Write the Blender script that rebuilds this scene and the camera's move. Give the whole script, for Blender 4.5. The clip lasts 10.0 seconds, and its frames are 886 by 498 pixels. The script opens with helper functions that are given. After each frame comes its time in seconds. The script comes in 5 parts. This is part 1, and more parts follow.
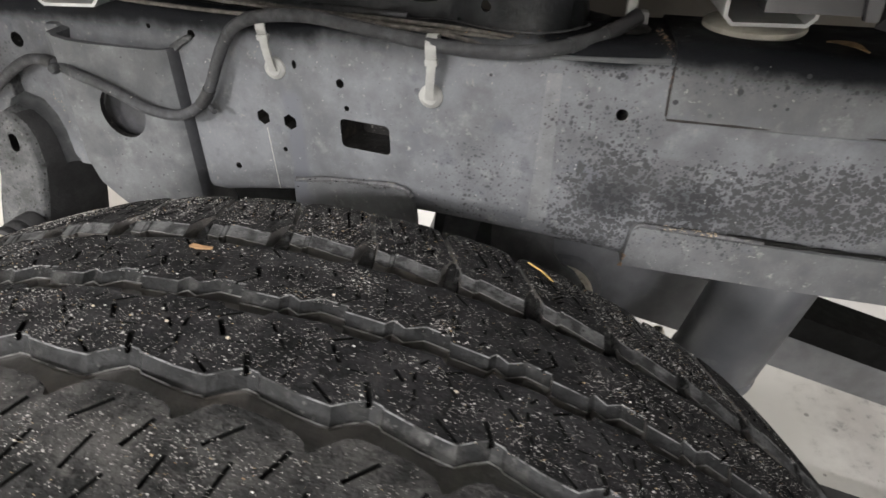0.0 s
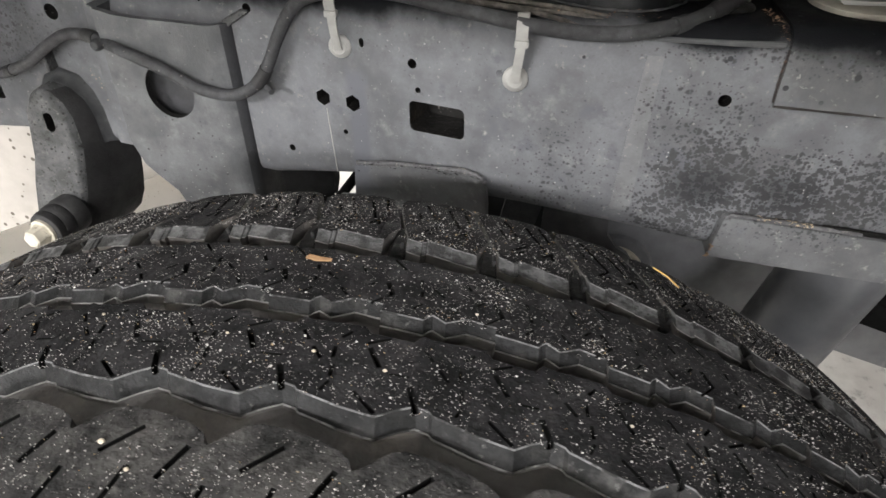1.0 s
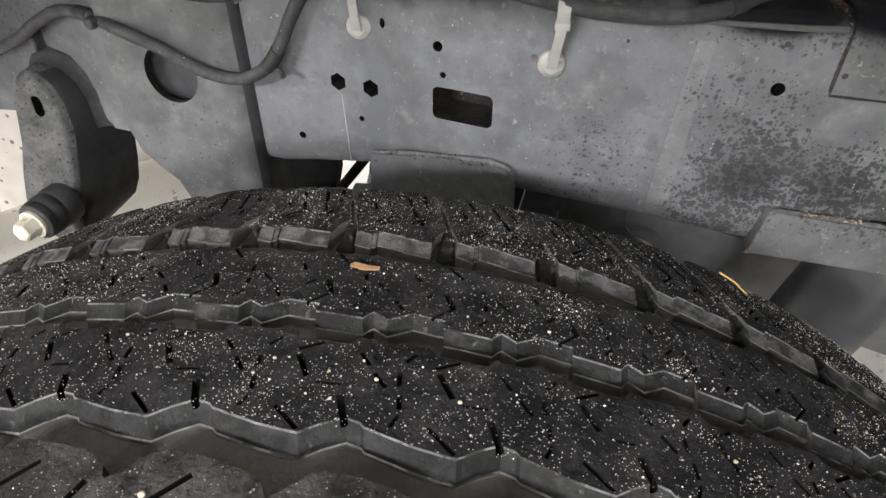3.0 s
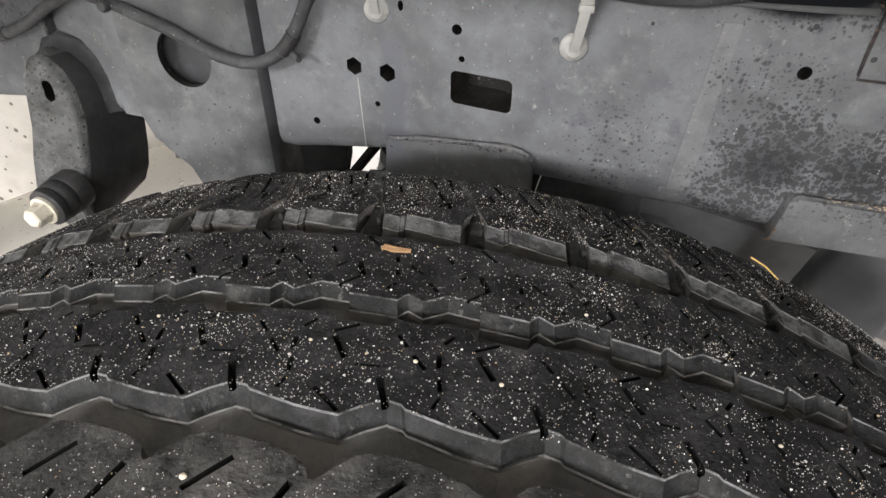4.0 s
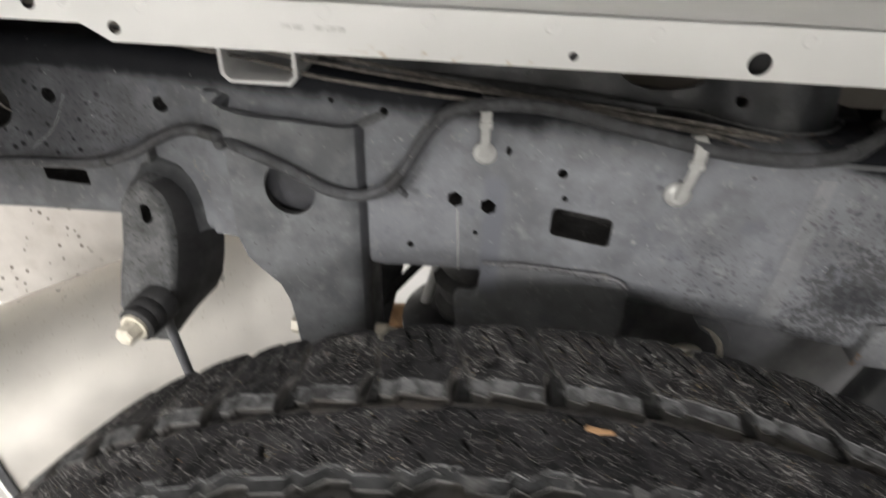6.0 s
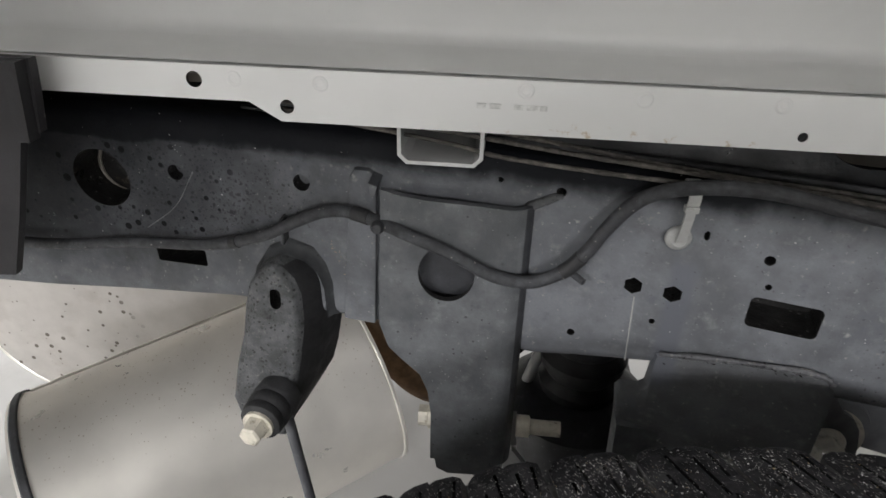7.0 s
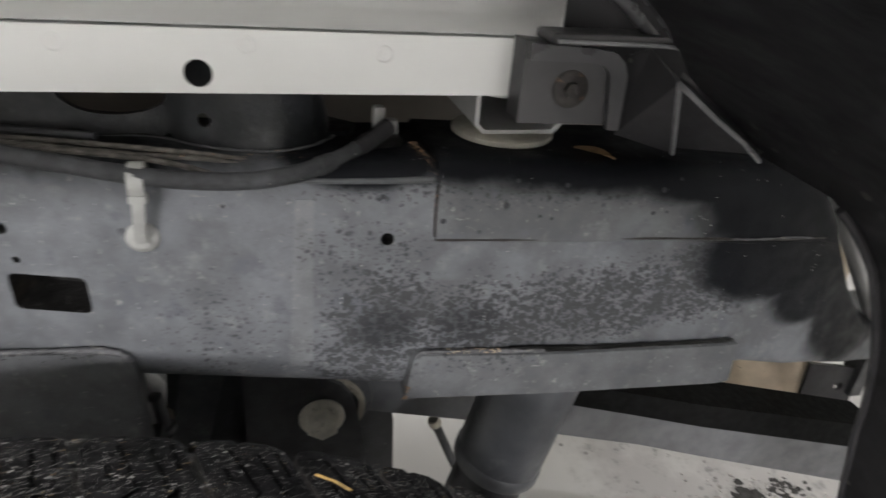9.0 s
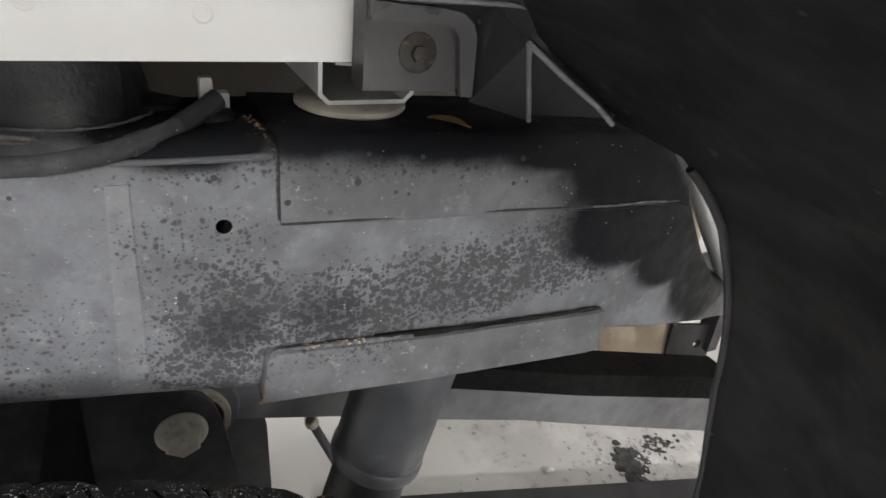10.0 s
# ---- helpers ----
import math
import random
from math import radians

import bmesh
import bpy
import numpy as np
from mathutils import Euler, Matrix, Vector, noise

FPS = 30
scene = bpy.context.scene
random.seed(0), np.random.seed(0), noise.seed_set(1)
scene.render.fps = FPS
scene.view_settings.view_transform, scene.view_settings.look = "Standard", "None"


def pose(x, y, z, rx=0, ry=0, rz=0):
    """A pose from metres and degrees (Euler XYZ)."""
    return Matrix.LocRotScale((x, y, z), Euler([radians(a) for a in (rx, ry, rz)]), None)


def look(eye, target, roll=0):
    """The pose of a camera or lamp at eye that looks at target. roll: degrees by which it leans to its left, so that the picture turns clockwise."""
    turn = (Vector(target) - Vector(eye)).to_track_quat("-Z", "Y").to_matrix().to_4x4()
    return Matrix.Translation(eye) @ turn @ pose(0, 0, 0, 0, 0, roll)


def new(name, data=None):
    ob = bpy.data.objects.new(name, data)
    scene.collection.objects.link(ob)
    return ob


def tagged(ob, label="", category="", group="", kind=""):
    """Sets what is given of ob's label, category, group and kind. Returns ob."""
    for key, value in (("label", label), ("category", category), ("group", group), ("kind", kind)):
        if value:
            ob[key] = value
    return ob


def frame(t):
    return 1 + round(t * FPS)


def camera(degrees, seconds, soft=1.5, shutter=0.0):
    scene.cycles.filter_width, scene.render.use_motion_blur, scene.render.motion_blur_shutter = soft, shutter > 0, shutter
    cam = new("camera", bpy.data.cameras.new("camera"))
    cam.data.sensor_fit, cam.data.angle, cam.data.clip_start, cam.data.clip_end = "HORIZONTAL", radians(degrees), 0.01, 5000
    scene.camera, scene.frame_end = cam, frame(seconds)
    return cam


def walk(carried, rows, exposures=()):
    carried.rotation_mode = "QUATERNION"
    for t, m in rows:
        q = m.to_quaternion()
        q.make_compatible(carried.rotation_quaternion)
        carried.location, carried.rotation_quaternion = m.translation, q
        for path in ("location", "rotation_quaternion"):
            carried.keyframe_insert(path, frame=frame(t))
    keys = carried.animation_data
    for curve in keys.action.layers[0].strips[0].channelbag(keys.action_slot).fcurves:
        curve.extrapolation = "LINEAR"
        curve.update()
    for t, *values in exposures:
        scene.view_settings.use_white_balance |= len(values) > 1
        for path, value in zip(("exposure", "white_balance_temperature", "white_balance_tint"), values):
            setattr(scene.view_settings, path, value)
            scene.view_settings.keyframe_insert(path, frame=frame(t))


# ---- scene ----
cam = camera(70.0, 10.0, shutter=0.4)
PATH = [
    (0, (0.148, -0.407, 0.956), (-0.167, 1.23, -0.15), -1.0),
    (0.5, (0.113, -0.395, 0.962), (-0.181, 1.192, -0.219), -0.9),
    (1, (0.087, -0.39, 0.962), (-0.19, 1.181, -0.245), -0.7),
    (1.5, (0.069, -0.383, 0.96), (-0.192, 1.18, -0.262), -0.5),
    (2, (0.061, -0.376, 0.955), (-0.186, 1.178, -0.279), -0.2),
    (3.3, (0.053, -0.369, 0.954), (-0.163, 1.17, -0.305), 0.5),
    (3.5, (0.05, -0.369, 0.954), (-0.168, 1.165, -0.311), 0.5),
    (4, (0.045, -0.37, 0.949), (-0.172, 1.158, -0.323), 0.6),
    (4.5, (0.058, -0.374, 0.958), (-0.15, 1.151, -0.319), 0.8),
    (5, (0.05, -0.381, 0.963), (-0.141, 1.143, -0.319), 1.1),
    (5.5, (0.037, -0.379, 0.986), (-0.136, 1.148, -0.294), 1.4),
    (5.6, (0.028, -0.369, 0.992), (-0.145, 1.132, -0.318), 1.6),
    (6, (-0.039, -0.369, 1.0), (-0.205, 1.269, -0.136), 1.6),
    (6.2, (-0.078, -0.367, 1.001), (-0.241, 1.325, -0.052), 1.7),
    (7.3, (-0.166, -0.33, 0.997), (-0.322, 1.404, 0.013), 1.2),
    (7.5, (-0.134, -0.333, 0.998), (-0.261, 1.416, 0.036), 1.7),
    (8, (0.002, -0.345, 0.99), (-0.064, 1.416, 0.044), 2.1),
    (8.5, (0.086, -0.342, 0.972), (0.259, 1.428, 0.056), 3.0),
    (9, (0.134, -0.322, 0.964), (0.623, 1.375, 0.025), 4.7),
    (9.5, (0.152, -0.309, 0.951), (0.868, 1.314, 0.027), 5.9),
    (10, (0.155, -0.306, 0.948), (0.99, 1.253, 0.014), 6.5),
]
EXPOSURES = [(0, 0.14, 6520, 10), (4.8, 0.12, 6540, 10), (5.5, 0.20, 6540, 10), (6.0, -0.18, 6540, 10), (6.6, -0.5, 6400, 10), (7.3, -0.88, 6260, 10), (7.6, -0.88, 6260, 10), (8.5, -0.62, 6250, 10), (9.2, -0.16, 6400, 10), (10, 0.05, 6400, 10)]
walk(cam, [(t, look(eye, target, roll)) for t, eye, target, roll in PATH], exposures=EXPOSURES)

# ------------------------------------------------------------------ light
world = bpy.data.worlds.new("workshop_world")
world.use_nodes = True
scene.world = world
world.node_tree.nodes["Background"].inputs[0].default_value = (0.80, 0.85, 0.92, 1)
world.node_tree.nodes["Background"].inputs[1].default_value = 0.25


def area(name, eye, target, sx, sy, power, color=(1.0, 0.975, 0.965)):
    data = bpy.data.lights.new(name, "AREA")
    data.shape, data.size, data.size_y, data.energy, data.color = "RECTANGLE", sx, sy, power, color
    ob = new(name, data)
    ob.matrix_world = look(eye, target)
    return ob


# lamps added out of view, placed and powered to suit the brightness
LAMPS = [(-1.9, -4.2, 2.72), (1.3, -4.9, 2.72), (-1.6, 3.0, 2.72), (1.6, 3.0, 2.72)]
POWER = [390, 320, 120, 25]
for (lx, ly, lz), watts in zip(LAMPS, POWER):
    area("added_area_lamp", (lx, ly, lz - 0.07), (lx, ly + (0.5 if ly < 0 else -0.5), 0), 1.5, 0.5, watts)

# ------------------------------------------------------------------ materials


def node(nt, kind, **values):
    n = nt.nodes.new(kind)
    for k, v in values.items():
        setattr(n, k, v)
    return n


def material(name, base, rough=0.6, metal=0.0, grain=0.25, grain_scale=60, fine=900, bump=0.15, bump_scale=400, coat=0.0,
             stains=(), spec=0.5, rough_var=0.15):
    """Procedural surface: two scales of colour change, bump, and stains of (kind, scale, low, high, colour, box)."""
    m = bpy.data.materials.new(name)
    m.use_nodes = True
    nt = m.node_tree
    b = nt.nodes["Principled BSDF"]
    pos = node(nt, "ShaderNodeNewGeometry").outputs["Position"]
    L = nt.links

    def noise_of(scale, detail=4.0, rough_=0.6):
        n = node(nt, "ShaderNodeTexNoise")
        n.inputs["Scale"].default_value, n.inputs["Detail"].default_value, n.inputs["Roughness"].default_value = scale, detail, rough_
        L.new(pos, n.inputs["Vector"])
        return n.outputs["Fac"]

    def ramp(fac, lo, hi, a=0.0, z=1.0):
        n = node(nt, "ShaderNodeMapRange")
        n.interpolation_type = "SMOOTHSTEP"
        n.inputs["From Min"].default_value, n.inputs["From Max"].default_value = lo, hi
        n.inputs["To Min"].default_value, n.inputs["To Max"].default_value = a, z
        L.new(fac, n.inputs["Value"])
        return n.outputs["Result"]

    def times(a, c):
        n = node(nt, "ShaderNodeMath")
        n.operation = "MULTIPLY"
        for i, v in enumerate((a, c)):
            if isinstance(v, (int, float)):
                n.inputs[i].default_value = v
            else:
                L.new(v, n.inputs[i])
        return n.outputs[0]

    def mix(fac, a, c):
        n = node(nt, "ShaderNodeMix")
        n.data_type = "RGBA"
        L.new(fac, n.inputs["Factor"]) if not isinstance(fac, float) else setattr(n.inputs["Factor"], "default_value", fac)
        for key, v in (("A", a), ("B", c)):
            s = [i for i in n.inputs if i.name == key and i.type == "RGBA"][0]
            if isinstance(v, tuple):
                s.default_value = (*v, 1)
            else:
                L.new(v, s)
        return [o for o in n.outputs if o.type == "RGBA"][0]

    dark = tuple(c * (1 - grain) for c in base)
    light = tuple(min(1, c * (1 + grain)) for c in base)
    col = mix(ramp(noise_of(grain_scale), 0.3, 0.7), dark, light)
    f = ramp(noise_of(fine, 2.0), 0.3, 0.7, 0.0, 0.35 * min(1, grain * 2.5))
    col = mix(f, col, tuple(min(1, c * (1 - grain)) for c in base))
    for kind, scale, lo, hi, colour, box in stains:
        if kind == "spots":
            v = node(nt, "ShaderNodeTexVoronoi")
            v.inputs["Scale"].default_value, v.inputs["Randomness"].default_value = scale, 1.0
            L.new(pos, v.inputs["Vector"])
            size = node(nt, "ShaderNodeSeparateColor")
            L.new(v.outputs["Color"], size.inputs[0])
            d = node(nt, "ShaderNodeMath")
            d.operation = "SUBTRACT"
            L.new(times(size.outputs[0], hi), d.inputs[0])
            L.new(v.outputs["Distance"], d.inputs[1])
            fac = ramp(d.outputs[0], lo, lo + 0.06)
        elif kind == "dots":
            v = node(nt, "ShaderNodeTexVoronoi")
            v.inputs["Scale"].default_value = scale
            L.new(pos, v.inputs["Vector"])
            size = node(nt, "ShaderNodeSeparateColor")
            L.new(v.outputs["Color"], size.inputs[0])
            sel = node(nt, "ShaderNodeMath")
            sel.operation = "POWER"
            L.new(size.outputs[1], sel.inputs[0])
            sel.inputs[1].default_value = 3.0
            d = node(nt, "ShaderNodeMath")
            d.operation = "SUBTRACT"
            L.new(times(times(sel.outputs[0], hi), ramp(noise_of(scale * 0.16, 3.0), 0.36, 0.62, 0.25, 1.15)), d.inputs[0])
            L.new(v.outputs["Distance"], d.inputs[1])
            fac = ramp(d.outputs[0], lo, lo + 0.03)
        elif kind == "spray_shade":
            # droplets that grow together towards the middle of each patch (x, z, half width, half height, strength)
            v = node(nt, "ShaderNodeTexVoronoi")
            v.inputs["Scale"].default_value = scale
            wave = node(nt, "ShaderNodeTexNoise")
            wave.inputs["Scale"].default_value, wave.inputs["Detail"].default_value = scale * 1.3, 3.0
            L.new(pos, wave.inputs["Vector"])
            shift = node(nt, "ShaderNodeVectorMath")
            shift.operation = "MULTIPLY_ADD"
            L.new(wave.outputs["Color"], shift.inputs[0])
            shift.inputs[1].default_value = (0.9 / scale,) * 3
            L.new(pos, shift.inputs[2])
            L.new(shift.outputs[0], v.inputs["Vector"])
            sep = node(nt, "ShaderNodeSeparateXYZ")
            L.new(pos, sep.inputs[0])
            wob = noise_of(34.0, 6.0)
            field = None
            for x, z, w, h, power in box:
                terms = []
                for axis, c, half in ((0, x, w), (2, z, h)):
                    d = node(nt, "ShaderNodeMath")
                    d.operation = "MULTIPLY_ADD"
                    L.new(sep.outputs[axis], d.inputs[0])
                    d.inputs[1].default_value, d.inputs[2].default_value = 1 / half, -c / half
                    q = node(nt, "ShaderNodeMath")
                    q.operation = "POWER"
                    ab = node(nt, "ShaderNodeMath")
                    ab.operation = "ABSOLUTE"
                    L.new(d.outputs[0], ab.inputs[0])
                    L.new(ab.outputs[0], q.inputs[0])
                    q.inputs[1].default_value = 2.0
                    terms.append(q.outputs[0])
                s = node(nt, "ShaderNodeMath")
                s.operation = "ADD"
                L.new(terms[0], s.inputs[0]), L.new(terms[1], s.inputs[1])
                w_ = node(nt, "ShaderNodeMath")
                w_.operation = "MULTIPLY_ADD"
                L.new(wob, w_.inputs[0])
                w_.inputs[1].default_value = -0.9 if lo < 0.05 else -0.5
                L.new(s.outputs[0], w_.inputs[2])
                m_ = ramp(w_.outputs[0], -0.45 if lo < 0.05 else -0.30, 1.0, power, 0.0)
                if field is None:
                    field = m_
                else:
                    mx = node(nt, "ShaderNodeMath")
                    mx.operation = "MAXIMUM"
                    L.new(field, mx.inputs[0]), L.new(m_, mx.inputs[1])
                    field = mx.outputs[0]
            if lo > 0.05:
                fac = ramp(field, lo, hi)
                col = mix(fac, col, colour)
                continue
            own = node(nt, "ShaderNodeSeparateColor")
            L.new(v.outputs["Color"], own.inputs[0])
            grow = node(nt, "ShaderNodeMath")
            grow.operation = "MULTIPLY_ADD"
            L.new(own.outputs[0], grow.inputs[0])
            grow.inputs[1].default_value, grow.inputs[2].default_value = 0.9, 0.45
            d = node(nt, "ShaderNodeMath")
            d.operation = "SUBTRACT"
            L.new(times(field, grow.outputs[0]), d.inputs[0])
            L.new(v.outputs["Distance"], d.inputs[1])
            fac = ramp(d.outputs[0], lo, lo + hi)
            box = ()
        else:
            fac = ramp(noise_of(scale, 6.0, 0.65), lo, hi)
        if box:
            sep = node(nt, "ShaderNodeSeparateXYZ")
            L.new(pos, sep.inputs[0])
            wob = noise_of(30.0)
            for axis, a, z, soft in box:
                add = node(nt, "ShaderNodeMath")
                add.operation = "MULTIPLY_ADD"
                L.new(wob, add.inputs[0])
                add.inputs[1].default_value = soft
                L.new(sep.outputs["XYZ".index(axis)], add.inputs[2])
                fac = times(fac, ramp(add.outputs[0], a, a + soft))
                fac = times(fac, ramp(add.outputs[0], z, z + soft, 1.0, 0.0))
        col = mix(fac, col, colour)
    L.new(col, b.inputs["Base Color"])
    r = ramp(noise_of(grain_scale * 1.7), 0.25, 0.75, max(0.02, rough - rough_var), min(1.0, rough + rough_var))
    L.new(r, b.inputs["Roughness"])
    b.inputs["Metallic"].default_value = metal
    b.inputs["Coat Weight"].default_value = coat
    b.inputs["Specular IOR Level"].default_value = spec
    bu = node(nt, "ShaderNodeBump")
    bu.inputs["Strength"].default_value, bu.inputs["Distance"].default_value = bump, 0.001
    L.new(noise_of(bump_scale, 5.0), bu.inputs["Height"])
    L.new(bu.outputs["Normal"], b.inputs["Normal"])
    return m


SPRAY = ((0.190, 0.758, 0.048, 0.046, 0.62), (0.180, 0.735, 0.045, 0.030, 0.60), (0.245, 0.752, 0.070, 0.040, 0.64), (0.315, 0.760, 0.080, 0.034, 0.64), (0.385, 0.768, 0.075, 0.036, 0.64), (0.20, 0.845, 0.09, 0.020, 0.36),
         (0.175, 0.800, 0.050, 0.030, 0.34), (0.30, 0.845, 0.18, 0.024, 0.36), (0.10, 0.75, 0.045, 0.05, 0.30), (0.02, 0.80, 0.16, 0.09, 0.13), (-0.40, 0.80, 0.14, 0.06, 0.34))
# black overspray, plus shade painted at the rail's top and both ends
WASH_SHADE = ((0.505, 0.790, 0.115, 0.055, 1.0), (0.59, 0.725, 0.09, 0.08, 1.0), (0.505, 0.745, 0.060, 0.030, 0.7), (0.32, 0.880, 0.22, 0.050, 1.0), (0.505, 0.835, 0.16, 0.065, 1.0), (0.445, 0.785, 0.075, 0.042, 0.75), (0.42, 0.850, 0.12, 0.034, 0.9), (0.175, 0.866, 0.06, 0.030, 1.0),
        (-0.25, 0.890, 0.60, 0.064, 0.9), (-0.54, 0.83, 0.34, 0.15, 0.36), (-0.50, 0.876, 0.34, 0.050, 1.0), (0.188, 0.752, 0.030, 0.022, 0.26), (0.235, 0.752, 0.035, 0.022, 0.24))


def rail_paint(name, base, k=1.0):
    spray = tuple((*q[:4], q[4] * k) for q in SPRAY)
    return material(name, base, 0.58, 0, 0.24, 26, 700, 0.3, 500, spec=0.09, stains=(
        ("noise", 70, 0.55, 0.78, (0.205, 0.207, 0.208), ()),
        ("noise", 18, 0.50, 0.70, (0.098, 0.101, 0.105), ()),
        ("noise", 42, 0.56, 0.70, (0.112, 0.118, 0.130), ()),
        ("noise", 150, 0.60, 0.74, (0.215, 0.215, 0.21), ()),
        ("noise", 300, 0.64, 0.72, (0.28, 0.278, 0.268), ()),
        ("noise", 9, 0.30, 0.45, (0.112, 0.117, 0.131), (("X", -0.050, -0.036, 0.006), ("Z", 0.705, 0.800, 0.012))),
        ("spray_shade", 250, -0.06, 0.26, (0.064, 0.065, 0.068), spray),
        ("spray_shade", 470, -0.03, 0.26, (0.060, 0.061, 0.064), spray),
        ("spray_shade", 40, 0.06, 0.46, (0.008, 0.0085, 0.0105), WASH_SHADE),
        ("spots", 95, 0.02, 0.36, (0.006, 0.006, 0.007), (("X", -0.60, -0.35, 0.04), ("Z", 0.755, 0.835, 0.02))),
        ("dots", 120, 0.0, 0.30, (0.045, 0.046, 0.049), (("X", -0.02, 0.50, 0.03), ("Z", 0.815, 0.86, 0.01))),
        ("dots", 300, 0.0, 0.15, (0.38, 0.38, 0.37), ()),
    ))


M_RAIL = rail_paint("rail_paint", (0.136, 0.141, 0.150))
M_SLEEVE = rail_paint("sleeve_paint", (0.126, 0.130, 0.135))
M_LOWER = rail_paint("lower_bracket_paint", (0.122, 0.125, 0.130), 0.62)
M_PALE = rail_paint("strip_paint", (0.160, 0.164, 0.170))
M_BRACKET = material("bracket_paint", (0.108, 0.112, 0.117), 0.55, 0, 0.25, 40, 800, 0.3, 600, spec=0.25, stains=(
    ("noise", 80, 0.56, 0.80, (0.17, 0.173, 0.175), ()),
    ("noise", 45, 0.60, 0.75, (0.075, 0.078, 0.082), ()),
    ("dots", 210, 0.0, 0.20, (0.05, 0.05, 0.05), ()),
    ("noise", 170, 0.64, 0.74, (0.18, 0.178, 0.172), ()),
    ("dots", 260, 0.0, 0.13, (0.28, 0.28, 0.27), ()),
    ("noise", 22, 0.52, 0.70, (0.075, 0.078, 0.082), ()),
))
M_HANGER = material("hanger_paint", (0.078, 0.080, 0.082), 0.5, 0, 0.35, 70, 600, 0.5, 500, spec=0.25, stains=(
    ("noise", 240, 0.56, 0.68, (0.13, 0.13, 0.125), ()),
    ("spots", 340, 0.0, 0.42, (0.025, 0.025, 0.025), ()),
    ("noise", 40, 0.55, 0.72, (0.045, 0.046, 0.05), ()),
    ("noise", 110, 0.56, 0.64, (0.030, 0.030, 0.031), ()),
))
M_BLACK = material("grease_hole_shade", (0.012, 0.0115, 0.011), 0.4, 0, 0.4, 50, 600, 0.5, 300, spec=0.25, stains=(
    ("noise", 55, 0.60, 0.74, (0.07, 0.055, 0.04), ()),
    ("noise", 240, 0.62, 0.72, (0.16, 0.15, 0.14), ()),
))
M_ARM = material("arm_paint", (0.115, 0.118, 0.125), 0.5, 0, 0.2, 30, 500, 0.2, 400, stains=(
    ("noise", 60, 0.58, 0.75, (0.14, 0.14, 0.14), ()),))
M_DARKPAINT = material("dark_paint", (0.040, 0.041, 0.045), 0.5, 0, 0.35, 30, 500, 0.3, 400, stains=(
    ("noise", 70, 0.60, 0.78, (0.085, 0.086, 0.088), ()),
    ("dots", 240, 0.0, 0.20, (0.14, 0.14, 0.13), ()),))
M_PIVOT = material("pivot_paint", (0.092, 0.093, 0.097), 0.5, 0, 0.3, 40, 500, 0.3, 400, stains=(
    ("noise", 90, 0.58, 0.74, (0.12, 0.12, 0.12), ()),
    ("dots", 260, 0.0, 0.22, (0.20, 0.19, 0.18), ()),))
M_SHOCK = material("shock_paint", (0.070, 0.073, 0.080), 0.45, 0, 0.2, 20, 500, 0.1, 300, stains=(
    ("noise", 40, 0.60, 0.78, (0.16, 0.16, 0.16), ()),))
M_CABLE = material("cable_sheath", (0.036, 0.037, 0.040), 0.75, 0, 0.3, 90, 900, 0.5, 900, stains=(
    ("noise", 60, 0.50, 0.70, (0.060, 0.062, 0.067), ()),
    ("dots", 320, 0.0, 0.25, (0.24, 0.23, 0.21), ()),))
M_TIE = material("tie_plastic", (0.33, 0.33, 0.315), 0.5, 0, 0.10, 90, 500, 0.1, 300, stains=(
    ("noise", 150, 0.6, 0.75, (0.26, 0.255, 0.235), ()),))
M_WHITE = material("body_paint", (0.72, 0.72, 0.71), 0.38, 0, 0.03, 12, 300, 0.04, 120, coat=0.2, rough_var=0.06, stains=(
    ("noise", 22, 0.64, 0.78, (0.62, 0.62, 0.60), ()),
    ("noise", 90, 0.57, 0.68, (0.42, 0.30, 0.17), (("X", -0.16, -0.02, 0.03), ("Z", 0.874, 0.884, 0.006))),
))
M_BOX = material("crossmember_paint", (0.46, 0.46, 0.455), 0.45, 0, 0.08, 30, 400, 0.1, 300)
M_LINER = material("liner_plastic", (0.030, 0.029, 0.031), 0.45, 0, 0.25, 14, 500, 0.25, 900, stains=(
    ("noise", 9, 0.60, 0.80, (0.016, 0.016, 0.017), ()),
    ("dots", 60, 0.0, 0.20, (0.10, 0.10, 0.09), ()),
), spec=0.16)
M_BOLTDARK = material("dark_rusty_bolt", (0.028, 0.024, 0.022), 0.55, 0.2, 0.5, 160, 700, 0.5, 500, stains=(("noise", 200, 0.58, 0.68, (0.16, 0.09, 0.06), ()),))
# much paler than the liner, as a painted highlight on its edges
M_GLINT = material("rib_highlight", (0.15, 0.15, 0.155), 0.4, 0, 0.2, 60, 500, 0.2, 600)
# paler than the plate, painting in the light on rim and folds
M_RIM = material("lit_rim_plastic", (0.045, 0.044, 0.047), 0.3, 0, 0.2, 20, 500, 0.06, 800)
M_LINER_LIGHT = material("plate_plastic", (0.031, 0.030, 0.032), 0.40, 0, 0.2, 20, 500, 0.06, 800, stains=(
    ("noise", 50, 0.62, 0.76, (0.07, 0.07, 0.07), ()),))
